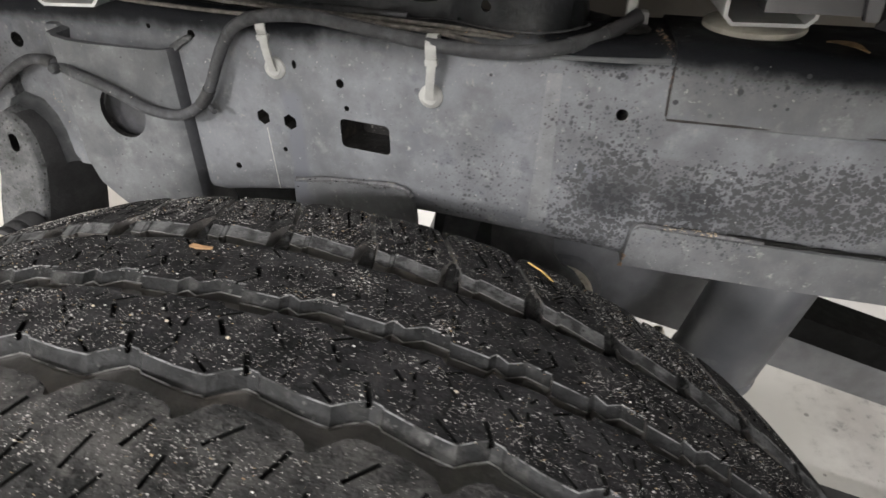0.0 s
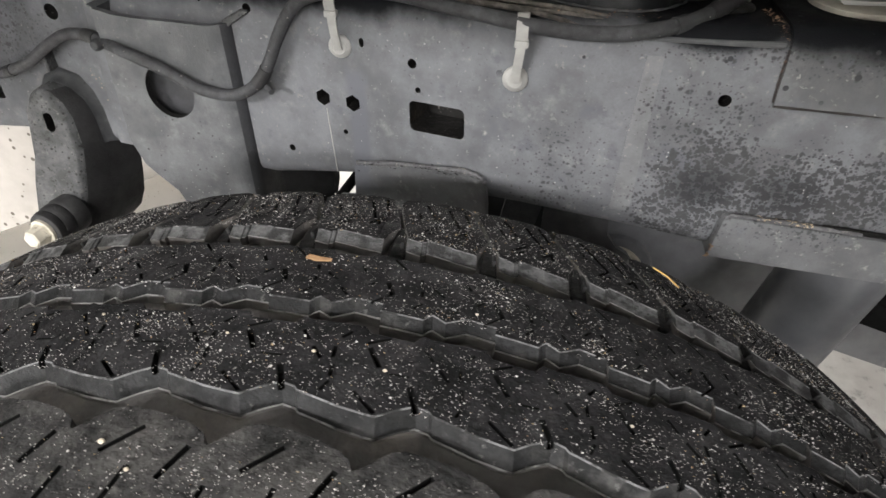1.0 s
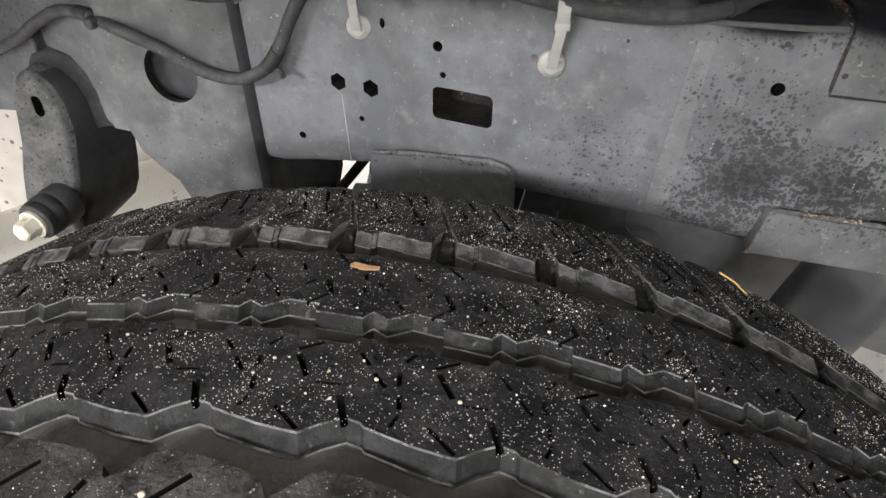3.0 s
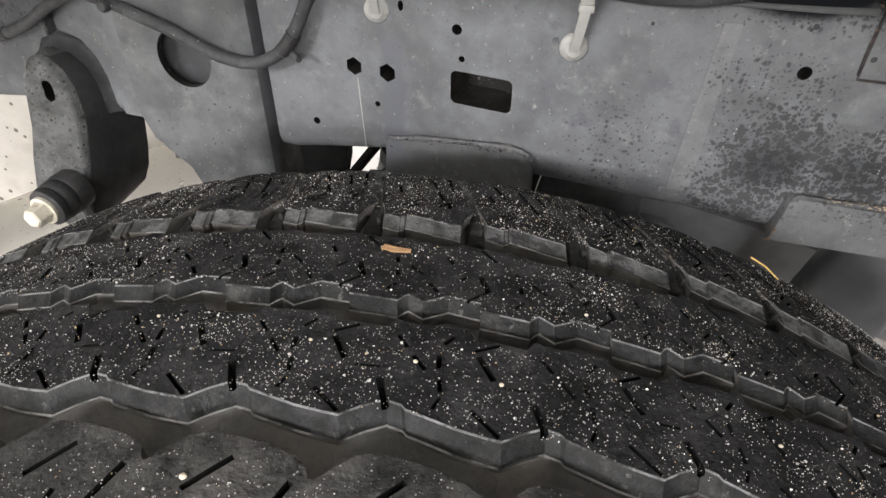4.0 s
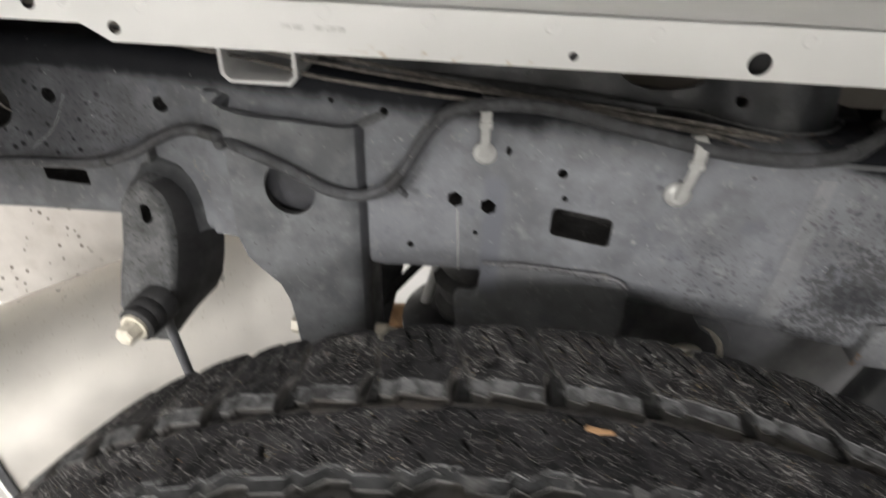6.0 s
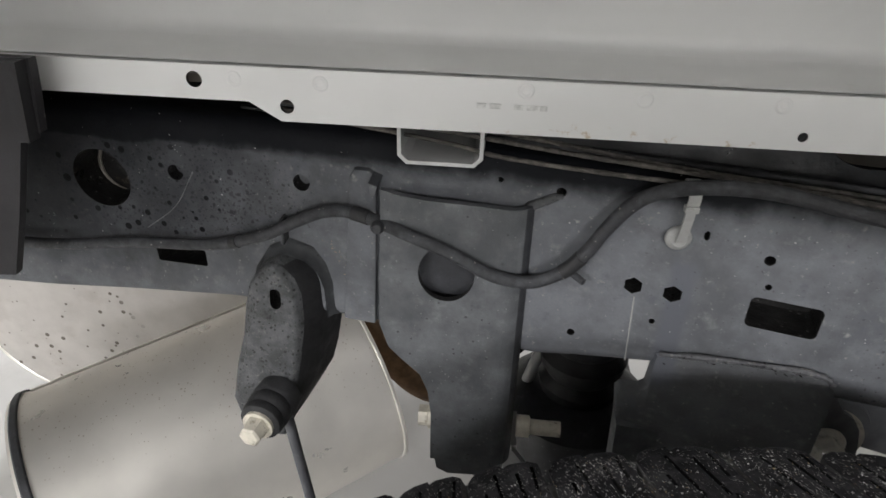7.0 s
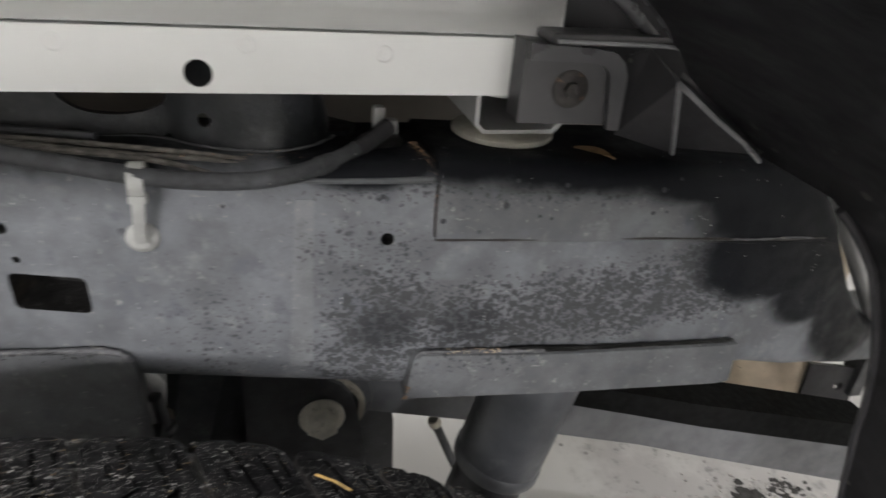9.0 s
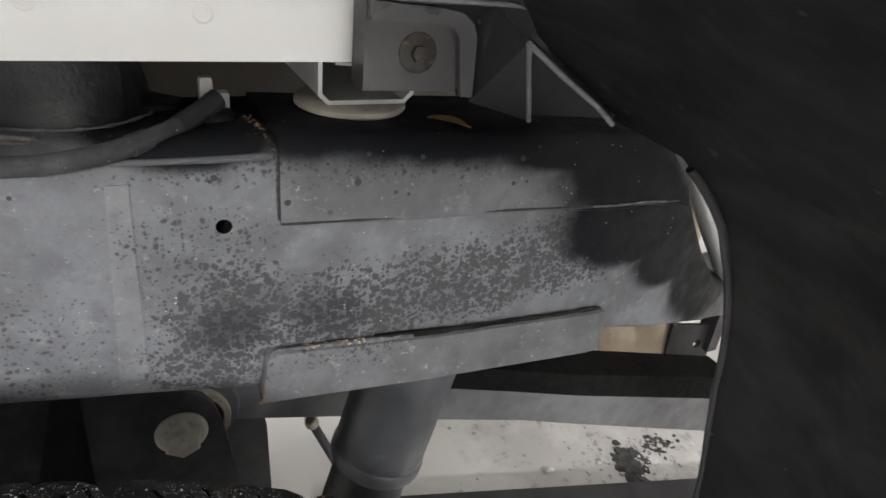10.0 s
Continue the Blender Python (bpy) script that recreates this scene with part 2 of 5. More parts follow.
M_RUBBER = material("tread_rubber", (0.0262, 0.0256, 0.0272), 0.72, 0, 0.45, 60, 500, 1.0, 420, spec=0.05, stains=(
    ("noise", 38, 0.50, 0.72, (0.051, 0.0505, 0.053), ()),
    ("noise", 90, 0.58, 0.74, (0.065, 0.0615, 0.063), ()),
    ("noise", 210, 0.60, 0.72, (0.061, 0.059, 0.060), ()),
    ("noise", 25, 0.58, 0.70, (0.014, 0.014, 0.0145), ()),
    ("dots", 1300, 0.0, 0.42, (0.30, 0.29, 0.28), ()),
    ("noise", 520, 0.62, 0.72, (0.094, 0.092, 0.094), ()),
    ("noise", 75, 0.50, 0.60, (0.30, 0.28, 0.275), (("X", -0.60, -0.235, 0.05),)),
))
M_DUSTY = material("dusty_tread_rubber", (0.038, 0.0375, 0.038), 0.75, 0, 0.45, 60, 500, 1.0, 420, spec=0.06, stains=(
    ("noise", 30, 0.46, 0.68, (0.082, 0.080, 0.078), ()),
    ("noise", 90, 0.56, 0.72, (0.090, 0.087, 0.084), ()),
    ("noise", 25, 0.58, 0.70, (0.024, 0.024, 0.0245), ()),
    ("dots", 1300, 0.0, 0.42, (0.30, 0.29, 0.28), ()),
    ("noise", 520, 0.60, 0.72, (0.12, 0.118, 0.115), ()),
))
M_TIEBAR = material("tie_bar_rubber", (0.022, 0.022, 0.0225), 0.7, 0, 0.5, 120, 700, 0.8, 300, spec=0.2, stains=(
    ("noise", 150, 0.52, 0.66, (0.055, 0.055, 0.055), ()),))
M_LIP = material("worn_lip_rubber", (0.26, 0.26, 0.255), 0.8, 0, 0.4, 160, 900, 0.6, 700, spec=0.2, stains=(("noise", 45, 0.50, 0.60, (0.05, 0.05, 0.05), ()),))
M_WALL = material("groove_rubber", (0.021, 0.0215, 0.0225), 0.65, 0, 0.6, 70, 700, 1.0, 260, spec=0.25, stains=(
    ("noise", 110, 0.46, 0.62, (0.013, 0.013, 0.0135), ()),
    ("noise", 55, 0.54, 0.68, (0.050, 0.050, 0.049), ()),
    ("noise", 260, 0.60, 0.70, (0.085, 0.085, 0.083), ()),
))
M_EDGE = material("shoulder_wall_rubber", (0.100, 0.102, 0.104), 0.75, 0, 0.5, 110, 700, 1.0, 300, spec=0.25, stains=(
    ("noise", 95, 0.46, 0.60, (0.034, 0.034, 0.035), ()),
    ("dots", 600, 0.0, 0.34, (0.03, 0.03, 0.03), ()),
    ("noise", 300, 0.62, 0.72, (0.16, 0.16, 0.157), ()),
))
M_GROOVE = material("groove_floor", (0.108, 0.104, 0.102), 0.8, 0, 0.25, 60, 500, 0.6, 500, spec=0.25, stains=(
    ("noise", 45, 0.48, 0.66, (0.140, 0.128, 0.120), ()),
    ("noise", 28, 0.56, 0.68, (0.060, 0.060, 0.060), ()),
    ("dots", 420, 0.0, 0.16, (0.30, 0.26, 0.20), ()),
))
# near-black that stands for shade in tread cuts and under the truck
M_SHADE = material("shade_black", (0.006, 0.006, 0.006), 0.9, 0, 0.3, 60, 500, 0.2, 400, spec=0.1)
# pale chamfer colour that paints the highlight on each rib's top edge
M_CHAMFER = material("chamfer_highlight", (0.15, 0.152, 0.155), 0.8, 0, 0.4, 200, 900, 0.4, 700, spec=0.2, stains=(("noise", 110, 0.48, 0.60, (0.03, 0.03, 0.03), ()),))
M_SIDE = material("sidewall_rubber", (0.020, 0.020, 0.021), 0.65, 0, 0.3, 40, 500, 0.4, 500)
M_STEEL = material("aluminised_steel", (0.92, 0.885, 0.82), 0.38, 0.50, 0.05, 9, 300, 0.02, 60, rough_var=0.12, stains=(
    ("spots", 190, 0.0, 0.24, (0.66, 0.60, 0.52), (("Z", 0.40, 0.60, 0.05),)),
))
M_ZINC = material("zinc_bolt", (0.60, 0.56, 0.47), 0.5, 0.15, 0.15, 90, 600, 0.2, 400, stains=(
    ("noise", 160, 0.55, 0.7, (0.30, 0.27, 0.21), ()),))
M_BOLT = material("pale_bolt", (0.88, 0.84, 0.74), 0.6, 0, 0.12, 90, 600, 0.2, 300, stains=(("noise", 140, 0.58, 0.72, (0.5, 0.46, 0.38), ()),))
M_STRIP = material("bare_steel_strip", (0.62, 0.62, 0.61), 0.42, 0.3, 0.1, 30, 300, 0.1, 200)
M_DISC = material("mount_disc", (0.36, 0.34, 0.29), 0.6, 0.1, 0.2, 60, 500, 0.2, 400)
M_FLOOR = material("concrete", (0.64, 0.63, 0.61), 0.55, 0, 0.07, 3, 40, 0.1, 90, stains=(
    # most of the right part is toned down for the truck's shade
    ("noise", 6, 0.25, 0.55, (0.44, 0.425, 0.415), (("X", 0.72, 2.2, 0.15), ("Y", -0.5, 1.2, 0.3))),
    ("noise", 30, 0.54, 0.70, (0.25, 0.24, 0.235), (("X", 0.75, 1.5, 0.2), ("Y", -0.2, 0.8, 0.2))),
    ("noise", 2.2, 0.5, 0.75, (0.48, 0.47, 0.45), ()),
    ("spots", 26, 0.0, 0.20, (0.30, 0.29, 0.28), ()),
))
M_PLASTER = material("plaster", (0.70, 0.70, 0.68), 0.8, 0, 0.04, 1.5, 60, 0.1, 60)
M_BED = material("bed_underside", (0.15, 0.135, 0.115), 0.6, 0, 0.12, 15, 200, 0.1, 200)
M_PIPE = material("dusty_pipe", (0.10, 0.09, 0.08), 0.8, 0, 0.5, 160, 700, 0.5, 500, stains=(("noise", 60, 0.50, 0.62, (0.05, 0.045, 0.04), ()),))
M_RUST = material("rust", (0.19, 0.12, 0.07), 0.85, 0, 0.5, 220, 700, 0.6, 500)
M_TOWER = material("tower_paint", (0.008, 0.009, 0.011), 0.4, 0, 0.5, 35, 300, 0.8, 120, spec=0.3, stains=(("noise", 25, 0.5, 0.75, (0.026, 0.028, 0.033), ()),))
M_CRUMB = material("pale_crumbs", (0.52, 0.50, 0.48), 0.9, 0, 0.4, 90, 500, 0.4, 300)
M_DIRT = material("floor_dirt", (0.055, 0.052, 0.05), 0.9, 0, 0.5, 60, 500, 0.5, 300)
M_STAMP = material("stamp_ink", (0.62, 0.62, 0.605), 0.5, 0, 0.2, 300, 900, 0.05, 300)
M_CRUST = material("pale_rust_crust", (0.42, 0.34, 0.24), 0.85, 0, 0.45, 260, 900, 0.6, 600)
M_STRAW = material("straw", (0.50, 0.33, 0.11), 0.7, 0, 0.25, 200, 900, 0.2, 700)
M_LEAF = material("dry_leaf", (0.40, 0.26, 0.13), 0.7, 0, 0.35, 150, 700, 0.4, 500)
M_TWIG = material("wood_sliver", (0.34, 0.205, 0.105), 0.75, 0, 0.3, 250, 900, 0.3, 700)
M_STONE = material("grit", (0.45, 0.42, 0.36), 0.8, 0, 0.45, 220, 900, 0.4, 700)
M_PEBBLE = material("pebble", (0.62, 0.55, 0.44), 0.8, 0, 0.35, 500, 1500, 0.4, 900)
ramp_ = node(M_STONE.node_tree, "ShaderNodeValToRGB")
island = node(M_STONE.node_tree, "ShaderNodeNewGeometry")
M_STONE.node_tree.links.new(island.outputs["Random Per Island"], ramp_.inputs["Fac"])
M_STONE.node_tree.links.new(ramp_.outputs["Color"], M_STONE.node_tree.nodes["Principled BSDF"].inputs["Base Color"])
ramp_.color_ramp.interpolation = "CONSTANT"
for place, tint in ((0.0, (0.32, 0.31, 0.30)), (0.34, (0.54, 0.52, 0.50)), (0.66, (0.72, 0.70, 0.67)), (0.89, (0.55, 0.42, 0.24)), (0.945, (0.42, 0.25, 0.12)), (0.96, (0.80, 0.79, 0.77))):
    stop = ramp_.color_ramp.elements.new(place) if place else ramp_.color_ramp.elements[0]
    stop.color = (*tint, 1)
M_WELD = material("weld_bead", (0.10, 0.10, 0.105), 0.55, 0, 0.4, 150, 700, 0.8, 500, stains=(
    ("noise", 120, 0.58, 0.7, (0.27, 0.26, 0.24), ()),))
M_BROWNPIPE = material("brown_pipe", (0.22, 0.13, 0.065), 0.6, 0.3, 0.3, 60, 400, 0.3, 300)
M_SHIELD = material("dusty_shield", (0.50, 0.475, 0.445), 0.6, 0.1, 0.08, 14, 300, 0.1, 200, stains=(
    ("noise", 12, 0.50, 0.72, (0.44, 0.41, 0.375), ()),
    ("spots", 62, 0.04, 0.36, (0.14, 0.12, 0.10), (("X", -1.4, -0.84, 0.06),)),
))
M_EXHAUST = material("tailpipe", (0.60, 0.50, 0.38), 0.4, 0.6, 0.15, 20, 200, 0.1, 100)
M_LAMP = bpy.data.materials.new("added_lamp_glow")
M_LAMP.use_nodes = True
M_LAMP.node_tree.nodes["Principled BSDF"].inputs["Emission Color"].default_value = (1, 0.97, 0.93, 1)
M_LAMP.node_tree.nodes["Principled BSDF"].inputs["Emission Strength"].default_value = 3.0

# ------------------------------------------------------------------ builders


def mesh_of(name, bm, mats, smooth=40.0):
    me = bpy.data.meshes.new(name)
    bmesh.ops.recalc_face_normals(bm, faces=bm.faces)
    for f in bm.faces:
        f.smooth = True
    for e in bm.edges:
        if len(e.link_faces) == 2 and e.calc_face_angle(0.0) > radians(smooth):
            e.smooth = False
    bm.to_mesh(me)
    bm.free()
    for m in mats if isinstance(mats, (list, tuple)) else [mats]:
        me.materials.append(m)
    return me


def part(name, bm, mat, parent, label="", smooth=40.0):
    ob = new(name, mesh_of(name, bm, mat, smooth))
    if parent:
        ob.parent = parent
    return tagged(ob, label) if label else ob


def thing(name, label, category, bm=None, mat=None, group="", kind="", at=(0, 0, 0)):
    ob = new(name, mesh_of(name, bm, mat) if bm else None)
    if not bm:
        ob.empty_display_size = 0.02
    return tagged(ob, label, category, group, kind)


def prism(outline, lo, hi, axis="y", bevel=0.0, segs=2, bm=None, inset=None):
    """A plate: outline in the two other axes, between lo and hi along axis. inset: scale of the outline at lo about its middle."""
    bm = bm or bmesh.new()
    put = {"y": lambda a, b, c: (a, c, b), "x": lambda a, b, c: (c, a, b), "z": lambda a, b, c: (a, b, c)}[axis]
    cx, cy = (sum(p[i] for p in outline) / len(outline) for i in (0, 1))
    k = inset or 1.0
    rings = []
    for c, s in ((lo, k), (hi, 1.0)):
        rings.append([bm.verts.new(put(cx + (a - cx) * s, cy + (b - cy) * s, c)) for a, b in outline])
    n = len(outline)
    faces = [bm.faces.new(rings[0]), bm.faces.new(rings[1][::-1])]
    for i in range(n):
        faces.append(bm.faces.new((rings[0][i], rings[1][i], rings[1][(i + 1) % n], rings[0][(i + 1) % n])))
    if bevel:
        edges = list({e for v in rings[0] for e in v.link_edges if all(w in rings[0] for w in e.verts)})
        bmesh.ops.bevel(bm, geom=edges, offset=bevel, segments=segs, affect="EDGES", profile=0.6)
    return bm


def box(x0, x1, y0, y1, z0, z1, bevel=0.0, bm=None, segs=2):
    own = bmesh.new()
    bmesh.ops.create_cube(own, size=1.0, matrix=Matrix.Translation(((x0 + x1) / 2, (y0 + y1) / 2, (z0 + z1) / 2)) @ Matrix.Diagonal((x1 - x0, y1 - y0, z1 - z0, 1)))
    if bevel:
        bmesh.ops.bevel(own, geom=list(own.edges), offset=bevel, segments=segs, affect="EDGES", profile=0.6)
    return merge(bm, own)


def merge(bm, own):
    if bm is None:
        return own
    me = bpy.data.meshes.new("joined")
    own.to_mesh(me)
    own.free()
    bm.from_mesh(me)
    bpy.data.meshes.remove(me)
    return bm


def lathe(profile, segs=32, m=None, bm=None):
    """Turns (radius, height) pairs round z, then moves it by m."""
    own = bmesh.new()
    rings = []
    for r, h in profile:
        if r < 1e-6:
            rings.append([own.verts.new((0, 0, h))])
        else:
            rings.append([own.verts.new((r * math.cos(2 * math.pi * i / segs), r * math.sin(2 * math.pi * i / segs), h)) for i in range(segs)])
    for a, b in zip(rings, rings[1:]):
        for i in range(segs):
            j = (i + 1) % segs
            q = [a[i % len(a)], a[j % len(a)], b[j % len(b)], b[i % len(b)]]
            q = [v for k, v in enumerate(q) if v not in q[:k]]
            if len(q) > 2:
                own.faces.new(q)
    if m is not None:
        bmesh.ops.transform(own, matrix=m, verts=own.verts)
    return merge(bm, own)


def along(a, b):
    """The pose that stands z on the line from a to b, at a."""
    d = Vector(b) - Vector(a)
    return Matrix.Translation(a) @ d.to_track_quat("Z", "Y").to_matrix().to_4x4()


def smooth_line(points, steps=8):
    """Catmull-Rom through points."""
    p = [Vector(q) for q in points]
    p = [2 * p[0] - p[1]] + p + [2 * p[-1] - p[-2]]
    out = []
    for i in range(1, len(p) - 2):
        for s in range(steps):
            t = s / steps
            a, b, c, d = p[i - 1:i + 3]
            out.append(0.5 * ((2 * b) + (c - a) * t + (2 * a - 5 * b + 4 * c - d) * t * t + (3 * b - a - 3 * c + d) * t ** 3))
    return out + [p[-2]]


def tube(points, radius, segs=12, bm=None, ripple=0.0, pitch=0.0):
    own = bmesh.new()
    rings, up, run = [], Vector((0, 0.3, 1)), 0.0
    for i, q in enumerate(points):
        d = (points[min(i + 1, len(points) - 1)] - points[max(i - 1, 0)]).normalized()
        side = d.cross(up).normalized()
        over = side.cross(d)
        if i:
            run += (q - points[i - 1]).length
        r = radius * (1 + ripple * math.sin(2 * math.pi * run / pitch)) if ripple else radius
        r *= 1 + 0.05 * noise.noise(q * 60)
        rings.append([own.verts.new(q + r * (math.cos(2 * math.pi * k / segs) * side + math.sin(2 * math.pi * k / segs) * over)) for k in range(segs)])
    for a, b in zip(rings, rings[1:]):
        for k in range(segs):
            own.faces.new((a[k], a[(k + 1) % segs], b[(k + 1) % segs], b[k]))
    own.faces.new(rings[0][::-1])
    own.faces.new(rings[-1])
    return merge(bm, own)


def ring_points(cx, cz, rx, rz, n=24, a0=0.0, a1=360.0):
    full = abs(a1 - a0) > 359.9
    return [(cx + rx * math.cos(radians(a0 + (a1 - a0) * i / (n if full else n - 1))), cz + rz * math.sin(radians(a0 + (a1 - a0) * i / (n if full else n - 1)))) for i in range(n)]


def rounded(x0, x1, z0, z1, r, n=5):
    out = []
    for cx, cz, a in ((x1 - r, z1 - r, 0), (x0 + r, z1 - r, 90), (x0 + r, z0 + r, 180), (x1 - r, z0 + r, 270)):
        out += [(cx + r * math.cos(radians(a + 90 * i / (n - 1))), cz + r * math.sin(radians(a + 90 * i / (n - 1)))) for i in range(n)]
    return out


def carve(bm, cutters, mats, smooth=40.0, solver="EXACT"):
    """The mesh of bm with the cutters' volume taken out."""
    host = bpy.data.objects.new("host", mesh_of("host", bm, mats, smooth))
    scene.collection.objects.link(host)
    tool = bmesh.new()
    for c in cutters:
        tool = merge(tool, c)
    for f in tool.faces:
        f.material_index = len(mats) - 1
    cutter = bpy.data.objects.new("cutter", mesh_of("cutter", tool, mats))
    scene.collection.objects.link(cutter)
    mod = host.modifiers.new("cut", "BOOLEAN")
    mod.operation, mod.solver, mod.object = "DIFFERENCE", solver, cutter
    dg = bpy.context.evaluated_depsgraph_get()
    me = bpy.data.meshes.new_from_object(host.evaluated_get(dg))
    fresh = bmesh.new()
    fresh.from_mesh(me)
    for f in fresh.faces:
        f.smooth = True
    for e in fresh.edges:
        e.smooth = not (len(e.link_faces) == 2 and e.calc_face_angle(0.0) > radians(smooth))
    fresh.to_mesh(me)
    fresh.free()
    for ob in (host, cutter):
        old = ob.data
        bpy.data.objects.remove(ob)
        bpy.data.meshes.remove(old)
    return me


def rebuilt(me):
    bm = bmesh.new()
    bm.from_mesh(me)
    return bm


def stations(xs, ys):
    return lambda x: float(np.interp(x, xs, ys))


# ------------------------------------------------------------------ workshop
floor = thing("floor", "pale grey sealed concrete workshop floor with stains, its right part darkened for shade", "floor", box(-5, 5, -6, 5, -0.112, -0.012), M_FLOOR, kind="structure")
# unseen walls and ceiling, added to close the place and bounce light
for name, b in (("wall_north", (-5.1, 5.1, 5, 5.1, -0.1, 2.8)), ("wall_south", (-5.1, 5.1, -6.1, -6, -0.1, 2.8)),
                ("wall_west", (-5.1, -5, -6, 5, -0.1, 2.8)), ("wall_east", (5, 5.1, -6, 5, -0.1, 2.8))):
    thing(name, "plain off-white wall, added out of view", "wall", box(*b), M_PLASTER, kind="structure")
thing("ceiling", "plain off-white ceiling, added out of view", "ceiling", box(-5.1, 5.1, -6.1, 5.1, 2.8, 2.9), M_PLASTER, kind="structure")
# fixtures added round the unseen lamps
for lx, ly, lz in LAMPS:
    lamp = thing("added_ceiling_light", "white ceiling light fixture, added out of view", "light", group="ceiling lights")
    lamp_frame = part("frame", box(lx - 0.8, lx + 0.8, ly - 0.28, ly + 0.28, 2.745, 2.8, 0.01), M_PLASTER, lamp)
    part("diffuser", box(lx - 0.76, lx + 0.76, ly - 0.25, ly + 0.25, 2.735, 2.744), M_LAMP, lamp_frame, "glowing diffuser")

# ------------------------------------------------------------------ chassis rail
rail_y = stations([-1.2, -0.75, -0.45, -0.30, -0.20, -0.10, 0, 0.067, 0.13, 0.19, 0.30, 0.42, 0.50, 0.60, 0.75, 1.0],
                  [0.11, 0.09, 0.069, 0.054, 0.042, 0.024, -0.001, -0.019, -0.028, -0.032, -0.034, -0.030, -0.018, 0.012, 0.075, 0.20])
rail_lo = stations([-1.2, -0.53, -0.36, -0.126, -0.05, 0.07, 0.137, 0.20, 0.45, 0.53, 0.62, 0.75, 1.0],
                   [0.66, 0.692, 0.706, 0.699, 0.714, 0.720, 0.716, 0.708, 0.690, 0.666, 0.634, 0.58, 0.5])
rail_hi = stations([-1.2, -0.3, 0.0, 0.15, 0.21, 0.35, 0.44, 0.46, 0.475, 0.50, 0.527, 0.552, 0.60, 0.75, 1.0],
                   [0.862, 0.860, 0.852, 0.850, 0.851, 0.846, 0.840, 0.834, 0.824, 0.797, 0.764, 0.735, 0.69, 0.62, 0.54])


def swept(x0, x1, step, grow=0.0, depth=0.085, zlo=None, zhi=None, r=0.012, low=None):
    """A rounded closed section carried along the rail. grow: how far it stands outside the rail's own skin."""
    bm = bmesh.new()
    n = max(2, round((x1 - x0) / step))
    rings = []
    for i in range(n + 1):
        x = x0 + (x1 - x0) * i / n
        y0, lo, hi = rail_y(x) - grow, (zlo or rail_lo)(x) - grow, (zhi or rail_hi)(x) + grow
        ring = rounded(y0, y0 + depth + 2 * grow, lo, hi, max(0.002, r + grow), 5)
        if low:
            ring[10:] = rounded(y0, y0 + depth + 2 * grow, lo, hi, low, 5)[10:]
        rings.append([bm.verts.new((x, a, b)) for a, b in ring])
    for a, b in zip(rings, rings[1:]):
        for k in range(len(a)):
            bm.faces.new((a[k], b[k], b[(k + 1) % len(a)], a[(k + 1) % len(a)]))
    bm.faces.new(rings[0])
    bm.faces.new(rings[-1][::-1])
    return bm


def punch(x, z, outline, d=0.03):
    """A cutter through the rail's front wall at (x, z); outline about its own middle."""
    y = rail_y(x)
    turn = math.atan2(rail_y(x + 0.01) - rail_y(x - 0.01), 0.02)
    c = prism(outline, -d, d, "y")
    bmesh.ops.transform(c, matrix=Matrix.Translation((x, y, z)) @ Matrix.Rotation(turn, 4, "Z"), verts=c.verts)
    return c


hexagon = lambda r: ring_points(0, 0, r, r, 6, 90, 450)
disc = lambda r, k=18: ring_points(0, 0, r, r, k)
HOLES = [(-0.0705, 0.776, hexagon(0.0062)), (-0.0468, 0.7755, hexagon(0.0062)), (-0.0005, 0.811, disc(0.0032)), (0.003, 0.7935, disc(0.002)),
         (-0.104, 0.729, disc(0.0027)), (-0.055, 0.752, disc(0.002)), (-0.036, 0.820, ring_points(0, 0, 0.0018, 0.0032, 12)),
         (0.187, 0.811, disc(0.0037)), (-0.297, 0.816, disc(0.0062)), (-0.393, 0.813, disc(0.0060)), (-0.455, 0.802, disc(0.0230, 28)),
         (-0.402, 0.7425, rounded(-0.021, 0.021, -0.007, 0.007, 0.002)), (-0.122, 0.833, disc(0.0032)), (-0.160, 0.836, disc(0.0018)),
         (0.0160, 0.7745, rounded(-0.0205, 0.0200, -0.0108, 0.0108, 0.0038))]
rail = thing("chassis_rail", "blue-grey painted steel chassis rail with punched holes and dark spatter", "vehicle chassis")
skin = swept(-1.15, 0.95, 0.0125)
inner = swept(-1.10, 0.90, 0.0125, grow=-0.004)
cutters = [punch(x, z, o) for x, z, o in HOLES]
# inside faces coloured near-black, for the shade in the hollow and holes
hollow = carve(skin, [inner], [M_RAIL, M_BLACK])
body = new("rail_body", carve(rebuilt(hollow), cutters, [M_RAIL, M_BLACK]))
body.parent = rail


def on_rail(points, out=0.0):
    return [Vector((x, rail_y(x) - out, z)) for x, z in points]


def skin_plate(outline, out, thick, follow=True):
    """A plate that lies on the rail's face: outline in (x, z), its face standing out by out, thick deep."""
    bm = prism(outline, -out, thick - out, "y")
    if follow:
        for x in [min(p[0] for p in outline) + 0.02 * i for i in range(1, 40)]:
            if x < max(p[0] for p in outline):
                bmesh.ops.bisect_plane(bm, geom=bm.verts[:] + bm.edges[:] + bm.faces[:], plane_co=(x, 0, 0), plane_no=(1, 0, 0))
        for v in bm.verts:
            v.co.y += rail_y(v.co.x)
    return bm


def soften(bm, width, segs=2, angle=50):
    edges = [e for e in bm.edges if len(e.link_faces) == 2 and e.calc_face_angle(0) > radians(angle)]
    bmesh.ops.bevel(bm, geom=edges, offset=width, segments=segs, affect="EDGES", profile=0.6, clamp_overlap=True)
    return bm


